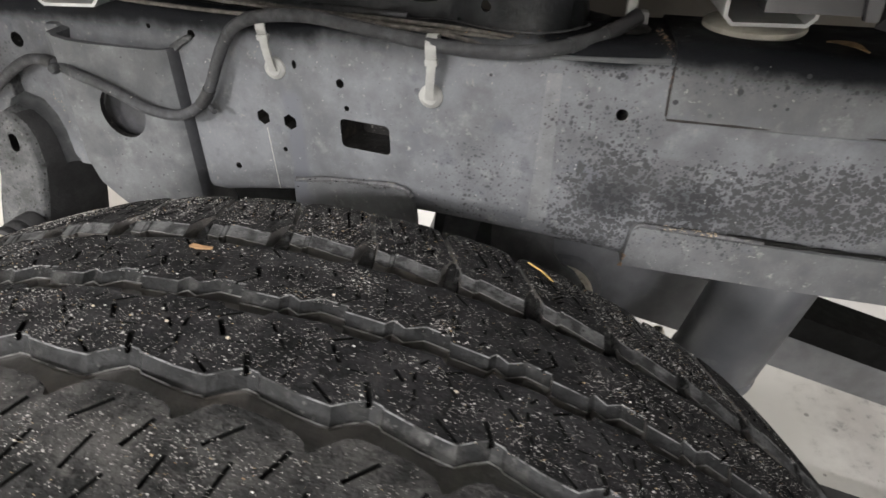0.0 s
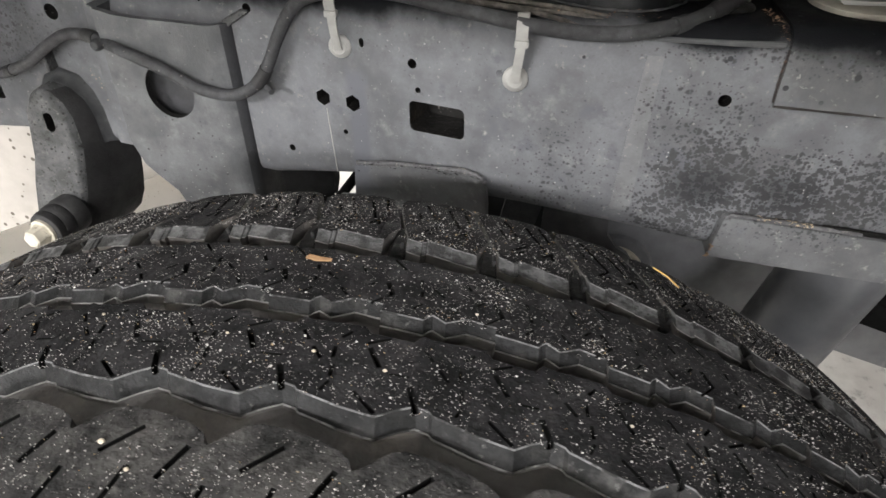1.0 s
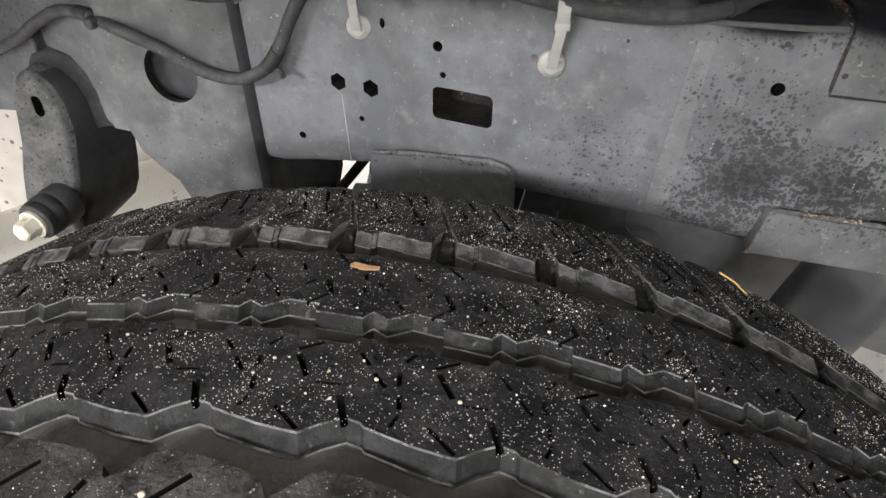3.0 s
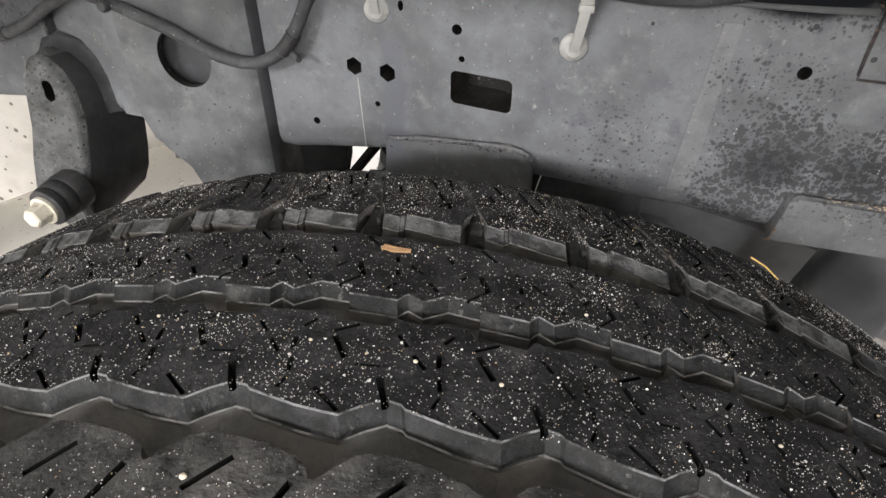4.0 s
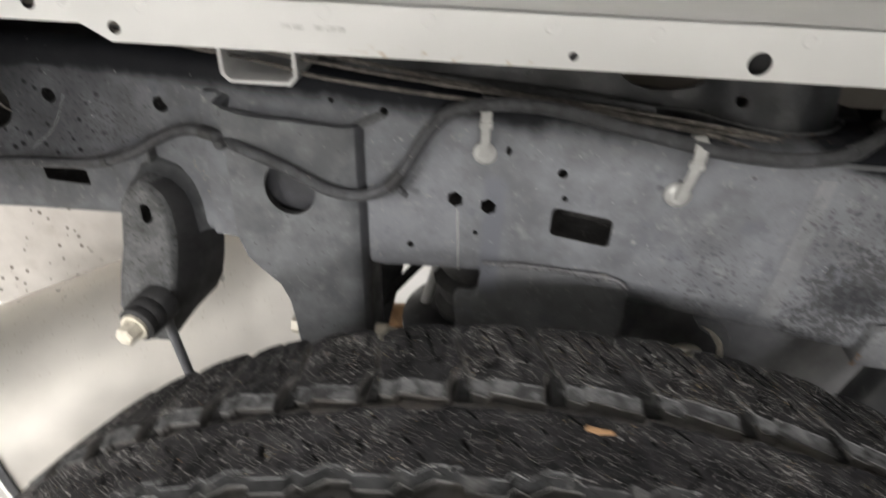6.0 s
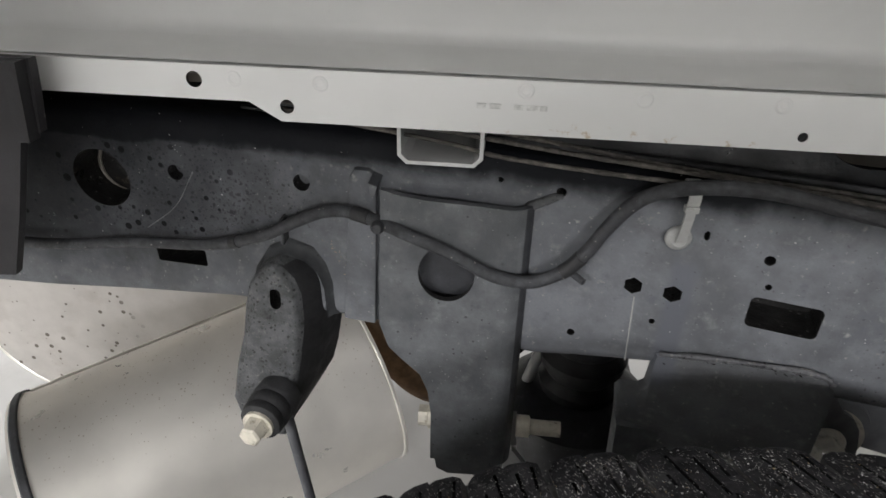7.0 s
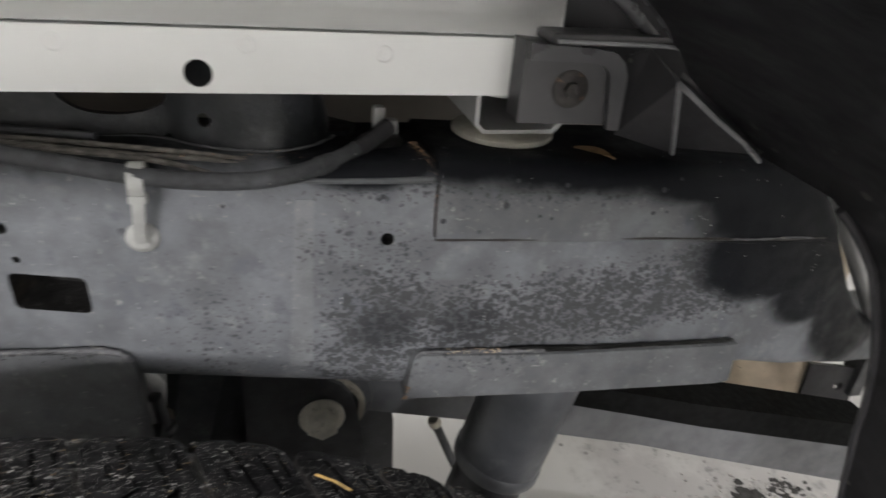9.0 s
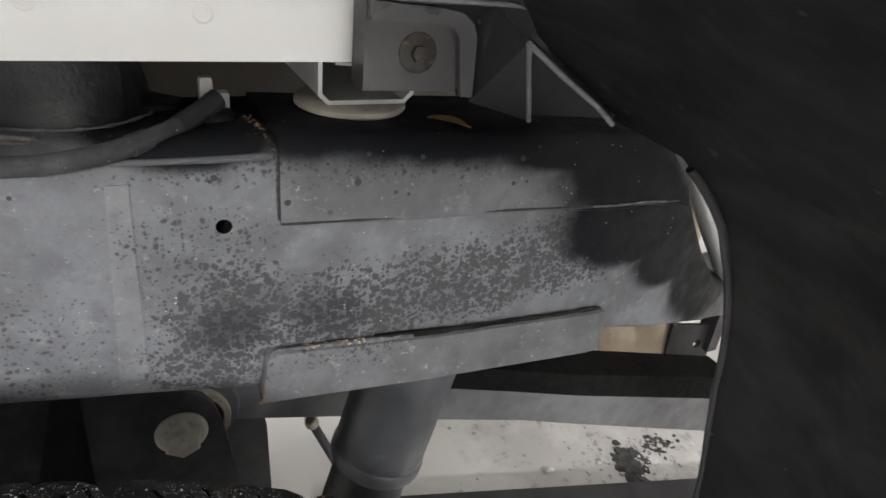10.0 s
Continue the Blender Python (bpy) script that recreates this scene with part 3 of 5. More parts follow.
def bead(points, r, ripple=0.18, pitch=0.006):
    return tube(smooth_line(points, 6), r, 8, ripple=ripple, pitch=pitch)


def crumbs(points, n, spread, size, seed):
    """Small irregular flakes strewn along a line."""
    rnd = random.Random(seed)
    line = smooth_line(points, 12)
    bm = bmesh.new()
    for _ in range(n):
        q = rnd.choice(line) + Vector([rnd.gauss(0, spread) for _ in range(3)]) * Vector((1, 0.3, 0.55)).length
        r = size * (0.35 + rnd.random() ** 3)
        m = Matrix.Translation(q) @ Euler([rnd.uniform(-0.5, 0.5) for _ in range(3)]).to_matrix().to_4x4() @ Matrix.Diagonal((r * rnd.uniform(1, 3), r * 0.6, r * rnd.uniform(0.4, 0.8), 1))
        bmesh.ops.create_icosphere(bm, subdivisions=1, radius=1.0, matrix=m)
    return bm


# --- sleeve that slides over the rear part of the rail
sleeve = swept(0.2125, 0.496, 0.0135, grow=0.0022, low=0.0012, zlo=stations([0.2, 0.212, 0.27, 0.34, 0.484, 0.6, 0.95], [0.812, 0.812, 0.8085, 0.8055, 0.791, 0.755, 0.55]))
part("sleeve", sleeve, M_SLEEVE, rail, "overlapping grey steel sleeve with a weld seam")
# the dark beads along the sleeve's edge also stand for its shadow line
part("weld_bead", bead(on_rail([(0.2122, 0.842), (0.2116, 0.828), (0.2120, 0.8125)], 0.0012), 0.0008), M_BOLTDARK, rail)
part("weld_bead", bead(on_rail([(0.2125, 0.8105), (0.26, 0.8085), (0.34, 0.8050), (0.42, 0.7985), (0.484, 0.7915)], 0.0018), 0.0008, 0.25), M_BOLTDARK, rail)
part("weld_bead", bead(on_rail([(0.395, 0.8008), (0.42, 0.7990), (0.45, 0.7965), (0.470, 0.7935)], 0.0026), 0.0006, 0.5, 0.007), M_WELD, rail)
part("drip", bead(on_rail([(0.418, 0.8325), (0.430, 0.8328), (0.446, 0.8318)], 0.0002), 0.0006, 0.6, 0.005), M_DISC, rail)
part("inner_rim", tube([Vector((-0.452 + 0.0225 * math.cos(radians(t)), rail_y(-0.45) + 0.030, 0.800 + 0.0225 * math.sin(radians(t)))) for t in range(0, 361, 15)], 0.0014, 8), M_BED, rail)
# --- flat vertical strip pressed into the face
part("strip", soften(skin_plate([(0.1343, 0.731), (0.1470, 0.731), (0.1500, 0.834), (0.1408, 0.834)], 0.0006, 0.003), 0.0006, 1), M_PALE, rail)
# --- lower edge bracket
bk = [(0.199, 0.7075), (0.203, 0.7355), (0.208, 0.7385), (0.245, 0.7355), (0.34, 0.728), (0.430, 0.7205), (0.433, 0.687), (0.311, 0.699)]
part("edge_bracket", soften(skin_plate(bk, 0.008, 0.024), 0.0018, 2), M_LOWER, rail, "grey folded lower edge bracket")
part("weld_bead", bead([Vector((x, rail_y(x) - 0.0050, z)) for x, z in ((0.2045, 0.730), (0.2060, 0.7372), (0.2120, 0.7388), (0.245, 0.7362), (0.285, 0.7330))], 0.0013, 0.3, 0.005), M_WELD, rail)
part("weld_bead", bead([Vector((x, rail_y(x) - 0.0035, z)) for x, z in ((0.262, 0.7350), (0.30, 0.7320), (0.33, 0.7292), (0.38, 0.7250), (0.428, 0.7210))], 0.0015, 0.35, 0.006), M_BLACK, rail, "rough dark weld bead")
part("rust_patch", crumbs([Vector((x, rail_y(x) - 0.0050, z)) for x, z in ((0.222, 0.7382), (0.234, 0.7372), (0.243, 0.7370), (0.256, 0.7358))], 170, 0.0007, 0.0005, 1), M_CRUST, rail, "pale rusty crust along the weld")
part("rust_patch", crumbs([Vector((x, rail_y(x) - 0.0075, z)) for x, z in ((0.199, 0.7065), (0.2000, 0.713), (0.2005, 0.717))], 24, 0.0004, 0.0007, 2), M_RUST, rail)
part("edge_lip", tube(on_rail([(0.118, 0.8425), (0.135, 0.8432), (0.16, 0.8430), (0.185, 0.8432), (0.210, 0.8436)], -0.0012), 0.0016, 8, ripple=0.15, pitch=0.009), M_BRACKET, rail)
part("rust_patch", crumbs([Vector(q) for q in ((0.2100, -0.0305, 0.8445), (0.2085, -0.024, 0.8520), (0.2060, -0.014, 0.8530), (0.2040, -0.002, 0.8530))], 150, 0.0009, 0.00034, 3), M_RUST, rail, "crumbly rust along the seam")
part("scratch", bead(on_rail([(-0.379, 0.815), (-0.398, 0.786), (-0.426, 0.764)], -0.0002), 0.0005, 0.1), M_WELD, rail)
part("rust_patch", crumbs(on_rail([(-0.285, 0.7745), (-0.275, 0.768), (-0.268, 0.752), (-0.266, 0.742)], 0.0006), 40, 0.0010, 0.0004, 4), M_CRUST, rail)
# pale discs added in the small holes, for their lit inner wall
for x, z in ((-0.300, 0.8145), (-0.396, 0.8115)):
    part("hole_backing", lathe([(0, 0), (0.0058, 0), (0.0058, 0.001), (0, 0.001)], 18, along((x, rail_y(x) + 0.0120, z), (x, rail_y(x), z))), M_PALE, rail)
# --- upright strip and outer suspension plate with an open pocket along its top
part("upright_strip", soften(skin_plate([(-0.271, 0.709), (-0.246, 0.708), (-0.2415, 0.826), (-0.246, 0.833), (-0.257, 0.833), (-0.2605, 0.826)], 0.005, 0.012), 0.002, 2), M_RAIL, rail)
FRONT = 0.019
plate = [(-0.2345, 0.8310), (-0.222, 0.8275), (-0.206, 0.8255), (-0.170, 0.8235), (-0.1545, 0.8225), (-0.1515, 0.8225), (-0.1515, 0.800), (-0.1515, 0.700), (-0.1515, 0.600), (-0.1550, 0.588), (-0.163, 0.582),
         (-0.186, 0.581), (-0.195, 0.586), (-0.198, 0.604), (-0.2005, 0.645), (-0.203, 0.667), (-0.209, 0.683), (-0.222, 0.696), (-0.232, 0.707), (-0.2380, 0.727)]
bm = prism(plate, FRONT, FRONT + 0.005, "y")
hole = prism(ring_points(-0.1915, 0.7720, 0.0190, 0.0215, 28), FRONT - 0.02, FRONT + 0.02, "y")
me = carve(bm, [hole], [M_BRACKET, M_BLACK])
ob = new("suspension_plate", me)
ob.parent = rail
tagged(ob, "dusty grey suspension plate with a large round hole")
BX, BR = -0.1515, 0.0148
bendr = [(BX + BR * math.sin(radians(a)), FRONT + BR - BR * math.cos(radians(a))) for a in range(0, 91, 10)]
bendi = [(BX + (BR - 0.004) * math.sin(radians(a)), FRONT + BR - (BR - 0.004) * math.cos(radians(a))) for a in range(90, -1, -10)]
part("plate_bend", prism(bendr[:5] + bendi[5:], 0.594, 0.8225, "z"), M_BRACKET, rail)
# the turned-back side is coloured dark to stand for its shade
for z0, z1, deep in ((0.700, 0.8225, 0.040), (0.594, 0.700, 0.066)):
    part("plate_return", prism(bendr[4:] + [(BX + BR, deep), (BX + BR - 0.004, deep)] + bendi[:6], z0, z1, "z"), M_DARKPAINT, rail, "side of the plate, coloured dark for its shade")
part("plate_side", soften(prism([(FRONT + 0.0055, 0.590), (FRONT + 0.07, 0.590), (FRONT + 0.07, 0.63), (FRONT + 0.0055, 0.655)], -0.201, -0.196, "x"), 0.001, 1), M_BRACKET, rail)
part("plate_ear", soften(skin_plate([(-0.143, 0.8195), (-0.139, 0.8190), (-0.121, 0.8300), (-0.120, 0.8325), (-0.126, 0.8325), (-0.143, 0.8235)], 0.004, 0.0035), 0.0008, 1), M_HANGER, rail)
part("plate_ear", soften(skin_plate([(-0.2425, 0.8215), (-0.2405, 0.8215), (-0.2380, 0.8290), (-0.2440, 0.8310)], 0.020, 0.020), 0.001, 1), M_BRACKET, rail)
# dark disc added before the rail face, for the shade inside the round hole
part("hole_shade_disc", prism(ring_points(-0.190, 0.762, 0.030, 0.030, 20), 0.0350, 0.0375, "y"), M_DARKPAINT, rail)
part("foot", soften(box(-0.194, -0.146, FRONT + 0.0055, FRONT + 0.09, 0.5815, 0.588), 0.002, 2), M_BRACKET, rail)
# --- lower plate with a folded lip
low = [(-0.0485, 0.7290), (-0.005, 0.7370), (0.035, 0.7410), (0.046, 0.7400), (0.0525, 0.7325), (0.0535, 0.715), (0.0535, 0.650), (-0.064, 0.650), (-0.0685, 0.690), (-0.066, 0.6945),
       (-0.055, 0.6965), (-0.0505, 0.7010)]
part("lower_plate", soften(skin_plate(low, 0.006, 0.011), 0.0022, 2), M_LOWER, rail, "grey lower plate welded to the rail")
part("weld_bead", bead(on_rail([(-0.047, 0.7302), (-0.02, 0.7352), (0.01, 0.7395), (0.042, 0.7418), (0.0515, 0.7365)], 0.004), 0.0020, 0.3, 0.0055), M_WELD, rail)
part("folded_lip", soften(prism([(-0.066, 0.668), (0.052, 0.655), (0.052, 0.610), (-0.064, 0.618)], 0.002, 0.020, "y"), 0.003, 2), M_BRACKET, rail)
part("web", soften(prism([(0.066, 0.700), (0.099, 0.700), (0.072, 0.596), (0.046, 0.596)], 0.056, 0.064, "y"), 0.002, 1), M_BRACKET, rail)
part("inner_stud", lathe([(0, 0), (0.0075, 0), (0.0075, 0.004), (0.005, 0.005), (0.005, 0.03), (0, 0.031)], 14, along((0.050, 0.030, 0.640), (0.046, 0.030, 0.680))), M_ARM, rail)
part("weld_scale", crumbs(on_rail([(-0.045, 0.7300), (-0.02, 0.7350), (0.01, 0.7392), (0.042, 0.7415)], 0.0060), 70, 0.0012, 0.0007, 8), M_BLACK, rail, "dark flaking scale on the weld")
# thin scratch-like weld line under the first hexagon
part("weld_bead", bead(on_rail([(-0.0685, 0.768), (-0.0672, 0.74), (-0.0660, 0.716)], 0.0001), 0.00045, 0.05), M_TIE, rail)

# --- spring hanger with its collar
hang = [(-0.3450, 0.700), (-0.3420, 0.722), (-0.3370, 0.741), (-0.327, 0.756), (-0.314, 0.7620), (-0.301, 0.7575), (-0.2925, 0.748), (-0.2885, 0.735), (-0.2880, 0.710), (-0.2910, 0.680), (-0.295, 0.658),
        (-0.3005, 0.637), (-0.307, 0.620), (-0.316, 0.6085), (-0.336, 0.6080), (-0.350, 0.620), (-0.3555, 0.645), (-0.351, 0.675)]
hanger = thing("hanger_bracket", "speckled dark grey pressed steel hanger bracket with a slot", "bracket")
bm = bmesh.new()
cx, cz = -0.3185, 0.69
rows = []
for y, k, dx in ((0.0303, 0.86, -0.0125), (0.0306, 0.92, -0.0125), (0.0325, 0.975, -0.012), (0.0365, 1.0, -0.0105), (0.050, 1.01, -0.002), (0.085, 1.02, 0.006)):
    rows.append([bm.verts.new((cx + (a - cx) * k + dx * min(1.0, max(0.0, (a - cx) / 0.018)), y - (0.016 * min(1.0, max(0.0, (0.715 - b) / 0.07)) if y < 0.045 else 0.0), cz + (b - cz) * (1 + (k - 1) * 0.6))) for a, b in hang])
bm.faces.new(rows[0])
bm.faces.new(rows[-1][::-1])
for a, b in zip(rows, rows[1:]):
    for i in range(len(hang)):
        f = bm.faces.new((a[i], b[i], b[(i + 1) % len(hang)], a[(i + 1) % len(hang)]))
        # right side faces take a black material to stand for their shade
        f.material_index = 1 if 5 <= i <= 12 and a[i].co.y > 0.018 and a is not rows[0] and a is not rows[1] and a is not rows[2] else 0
# flared collar that blends the pressing into the rail
flare = bmesh.new()
rows = []
for y, k in ((0.0430, 1.03), (0.0475, 1.08), (0.0510, 1.15), (0.0530, 1.24)):
    rows.append([flare.verts.new((cx + 0.004 + (a - cx) * k, y, 0.722 + (b - 0.722) * k)) for a, b in hang[:9]])
for a, b in zip(rows, rows[1:]):
    for i in range(8):
        flare.faces.new((a[i], b[i], b[i + 1], a[i + 1]))
bmesh.ops.solidify(flare, geom=flare.faces[:], thickness=0.002)
slot = prism(rounded(-0.3208, -0.3128, 0.7245, 0.7410, 0.0039), 0.0, 0.043, "y")
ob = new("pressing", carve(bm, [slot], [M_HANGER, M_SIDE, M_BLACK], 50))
ob.parent = hanger
part("flare", flare, M_BRACKET, hanger, "grey flared collar", 60)
part("rib", soften(box(-0.3135, -0.3105, 0.044, 0.058, 0.770, 0.790), 0.001, 1), M_HANGER, hanger)

# --- stabiliser link: bushing, bolt and thin rod
link = thing("stabiliser_link", "stabiliser link with rubber bushing, pale bolt and thin rod", "suspension link")
B0, B1 = Vector((-0.3185, 0.013, 0.6525)), Vector((-0.3245, -0.027, 0.6525))
bush = part("bushing", lathe([(0, -0.006), (0.0172, -0.006), (0.0178, 0.006), (0.0160, 0.0085), (0.0172, 0.011), (0.0170, 0.017), (0.0155, 0.0195), (0.0166, 0.0215), (0.0156, 0.0265), (0.0130, 0.028), (0, 0.028)], 32, along(B0, B1)), M_SIDE, link, "black ribbed rubber bushing")
part("washer", lathe([(0, 0.028), (0.0118, 0.028), (0.0118, 0.0305), (0, 0.0305)], 28, along(B0, B1)), M_ZINC, bush)
part("bolt_head", lathe([(0, 0.0305), (0.0096, 0.0305), (0.0096, 0.0320), (0.0088, 0.0335), (0.0084, 0.0415), (0.0070, 0.0430), (0, 0.0430)], 6, along(B0, B1)), M_ZINC, bush, "pale zinc bolt head", 30)
part("rod", tube([Vector((-0.314, 0.012, 0.655)), Vector((-0.309, 0.010, 0.62)), Vector((-0.296, 0.006, 0.52)), Vector((-0.285, 0.002, 0.42))], 0.0042, 12), M_ARM, link)

# ------------------------------------------------------------------ cable along the rail
CABLE = [(-0.80, 0.085, 0.735), (-0.62, 0.072, 0.741), (-0.505, 0.060, 0.747), (-0.435, 0.055, 0.757), (-0.370, 0.050, 0.763), (-0.326, 0.042, 0.778), (-0.297, 0.036, 0.795), (-0.274, 0.033, 0.806), (-0.252, 0.029, 0.8075),
         (-0.215, 0.013, 0.803), (-0.188, 0.011, 0.793), (-0.161, 0.011, 0.7790), (-0.137, 0.012, 0.7755), (-0.117, 0.012, 0.785), (-0.104, 0.010, 0.802), (-0.095, 0.009, 0.819), (-0.083, 0.007, 0.837), (-0.070, 0.003, 0.848),
         (-0.047, -0.002, 0.8550), (-0.013, -0.007, 0.8565), (0.029, -0.017, 0.852), (0.070, -0.028, 0.8480), (0.095, -0.031, 0.846), (0.120, -0.034, 0.8465), (0.142, -0.031, 0.8485), (0.158, -0.022, 0.8500), (0.170, -0.012, 0.8515),
         (0.182, -0.003, 0.8555), (0.192, 0.005, 0.8600)]
cable = thing("brake_cable", "dusty black sheathed cable looped along the rail", "cable")
line = smooth_line(CABLE, 8)
sheath = part("sheath", tube([q for q in line if q.x < 0.186], 0.0043, 14), M_CABLE, cable)
part("collar", tube([q for q in line if 0.152 < q.x < 0.160], 0.0049, 14), M_CABLE, sheath)
part("collar", tube([q for q in line if 0.172 < q.x], 0.0048, 14, ripple=0.06, pitch=0.003), M_LINER, sheath, "black rubber boot")
for a, b in ((-0.447, -0.440), (-0.352, -0.345), (-0.2515, -0.247), (-0.113, -0.110)):
    band = [q for q in line if a - 0.004 < q.x < b + 0.004]
    if len(band) > 1:
        part("tape_band", tube(band, 0.0049, 14), M_SIDE, sheath)
part("clip_stud", lathe([(0, 0), (0.0045, 0), (0.0045, 0.003), (0.0028, 0.005), (0, 0.005)], 12, along((-0.236, 0.016, 0.8065), (-0.236, -0.02, 0.810))), M_CABLE, cable)
part("clip_stud", lathe([(0, 0), (0.0022, 0), (0.0022, 0.009), (0, 0.009)], 8, along((-0.110, 0.012, 0.784), (-0.102, 0.004, 0.782))), M_CABLE, cable)

# thin tubes added on the rail's top, standing for the ridges there
for k, (dz, dy, r, mat) in enumerate(((0.0030, 0.012, 0.0016, M_BLACK), (0.0040, 0.017, 0.0020, M_CABLE), (0.0045, 0.023, 0.0020, M_BLACK), (0.0075, 0.019, 0.0020, M_CABLE))):
    pts = [(x, rail_y(x) + dy + 0.003 * math.sin(17 * x + k), rail_hi(x) + dz - 0.003 + 0.002 * math.sin(13 * x + 2 * k) - (0.004 if x > 0.1 else 0)) for x in (-0.34, -0.24, -0.18, -0.12, -0.07, -0.03, 0.0, 0.025 + 0.008 * k)]
    h = thing("ridge_tube", "thin greasy tube for a ridge on top of the rail", "hose", group="hoses on the rail")
    part("conduit", tube(smooth_line(pts, 24), r, 10, ripple=0.12 if k % 2 else 0.0, pitch=0.004), mat, h)


# ------------------------------------------------------------------ cable ties
def cable_tie(x, z_head, x_foot, z_foot, out):
    t = thing("cable_tie", "off-white plastic cable tie clipped to the rail beside the cable", "cable tie", group="cable ties on the rail")
    foot = Vector((x_foot, rail_y(x_foot) - 0.0005, z_foot))
    front = foot - Vector((0, 0.004, 0))
    part("washer", lathe([(0, 0), (0.0079, 0), (0.0079, 0.0015), (0.0071, 0.0026), (0.0055, 0.0032), (0.0045, 0.0045), (0, 0.005)], 28, along(foot, front)), M_TIE, t)
    top = Vector((x, rail_y(x) - out, z_head))
    d = top - foot
    bm = bmesh.new()
    path = [foot + Vector((0, -0.005, -0.001)), foot + d * 0.3 + Vector((0, -0.0055, 0)), foot + d * 0.7 + Vector((0, -0.004, 0)), top + Vector((0, -0.002, 0))]
    ring = []
    for q in smooth_line(path, 5):
        ring.append([bm.verts.new(q + Vector((a, b, 0))) for a, b in ((-0.0027, -0.0010), (0.0027, -0.0010), (0.0027, 0.0010), (-0.0027, 0.0010))])
    for a, b in zip(ring, ring[1:]):
        for k in range(4):
            bm.faces.new((a[k], a[(k + 1) % 4], b[(k + 1) % 4], b[k]))
    bm.faces.new(ring[0]), bm.faces.new(ring[-1])
    strap = part("strap", soften(bm, 0.0005, 1), M_TIE, t)
    part("lock", soften(box(top.x - 0.0040, top.x + 0.0040, top.y - 0.0042, top.y + 0.001, top.z - 0.0022, top.z + 0.0018), 0.0008, 2), M_TIE, strap)
    loop = [Vector((top.x, top.y + 0.0045 - 0.0075 * math.cos(radians(a)), top.z + 0.0065 + 0.0075 * math.sin(radians(a)))) for a in range(-60, 181, 20)]
    bm = bmesh.new()
    ring = []
    for q in loop:
        ring.append([bm.verts.new(q + Vector((s, 0, 0)) + (q - Vector((q.x, top.y + 0.0045, top.z + 0.0065))).normalized() * o) for s, o in ((-0.0034, 0), (0.0034, 0), (0.0034, 0.0013), (-0.0034, 0.0013))])
    for a, b in zip(ring, ring[1:]):
        for k in range(4):
            bm.faces.new((a[k], a[(k + 1) % 4], b[(k + 1) % 4], b[k]))
    bm.faces.new(ring[0]), bm.faces.new(ring[-1])
    part("loop", bm, M_TIE, strap)


cable_tie(-0.0515, 0.8410, -0.0515, 0.8160, 0.011)
cable_tie(0.0705, 0.8380, 0.0675, 0.8125, 0.010)
clip = thing("cable_clip", "small off-white plastic clip standing on the rail", "clip")
part("base", lathe([(0, 0), (0.0115, 0), (0.0125, 0.0012), (0.0110, 0.0028), (0.005, 0.0040), (0, 0.0040)], 24, Matrix.Translation((0.1885, 0.008, 0.8505))), M_BLACK, clip, "dark oval clip base")
part("stem", soften(box(0.1930, 0.1990, 0.012, 0.020, 0.8500, 0.8610), 0.002, 2), M_TIE, clip)
part("head", soften(box(0.1850, 0.1920, 0.013, 0.021, 0.8530, 0.8685), 0.003, 2), M_TIE, clip, "off-white clip head")

# ------------------------------------------------------------------ wheel
AX, AY, AZ, PITCHES = 0.0, -0.262, 0.40, 64
STEP = 2 * math.pi / PITCHES
crown = lambda y: 0.4172 - 1.11 * (y + 0.285) ** 2
U = 2 * math.pi * 0.41 / PITCHES
DEPTH = 0.0070
wheel = thing("wheel", "black all-terrain truck tyre with gritty zigzag tread on its wheel", "wheel")


def bend(me):
    """Rolls a flat pitch (u, v, depth) on to the tyre."""
    bm = rebuilt(me)
    for k in range(1, 5):
        bmesh.ops.bisect_plane(bm, geom=bm.verts[:] + bm.edges[:] + bm.faces[:], plane_co=(-U / 2 + U * k / 5, 0, 0), plane_no=(1, 0, 0))
    for f in bm.faces:
        f.smooth = False
    for v in bm.verts:
        a = v.co.x / U * STEP
        r = crown(v.co.y) + v.co.z
        v.co = Vector((r * math.sin(a), v.co.y, r * math.cos(a)))
    out = bpy.data.meshes.new(me.name)
    bm.to_mesh(out)
    bm.free()
    for m in me.materials:
        out.materials.append(m)
    return out


def cut_line(u0, v0, u1, v1, width=0.0011, depth=0.0045):
    """A narrow cutter between two places of a flat pitch."""
    dx, dy = (u1 - u0) * U, v1 - v0
    length = math.hypot(dx, dy)
    c = box(-length / 2, length / 2, -width / 2, width / 2, -depth, 0.004)
    bmesh.ops.transform(c, matrix=Matrix.Translation(((u0 + u1) / 2 * U, (v0 + v1) / 2, 0)) @ Matrix.Rotation(math.atan2(dy, dx), 4, "Z"), verts=c.verts)
    return c


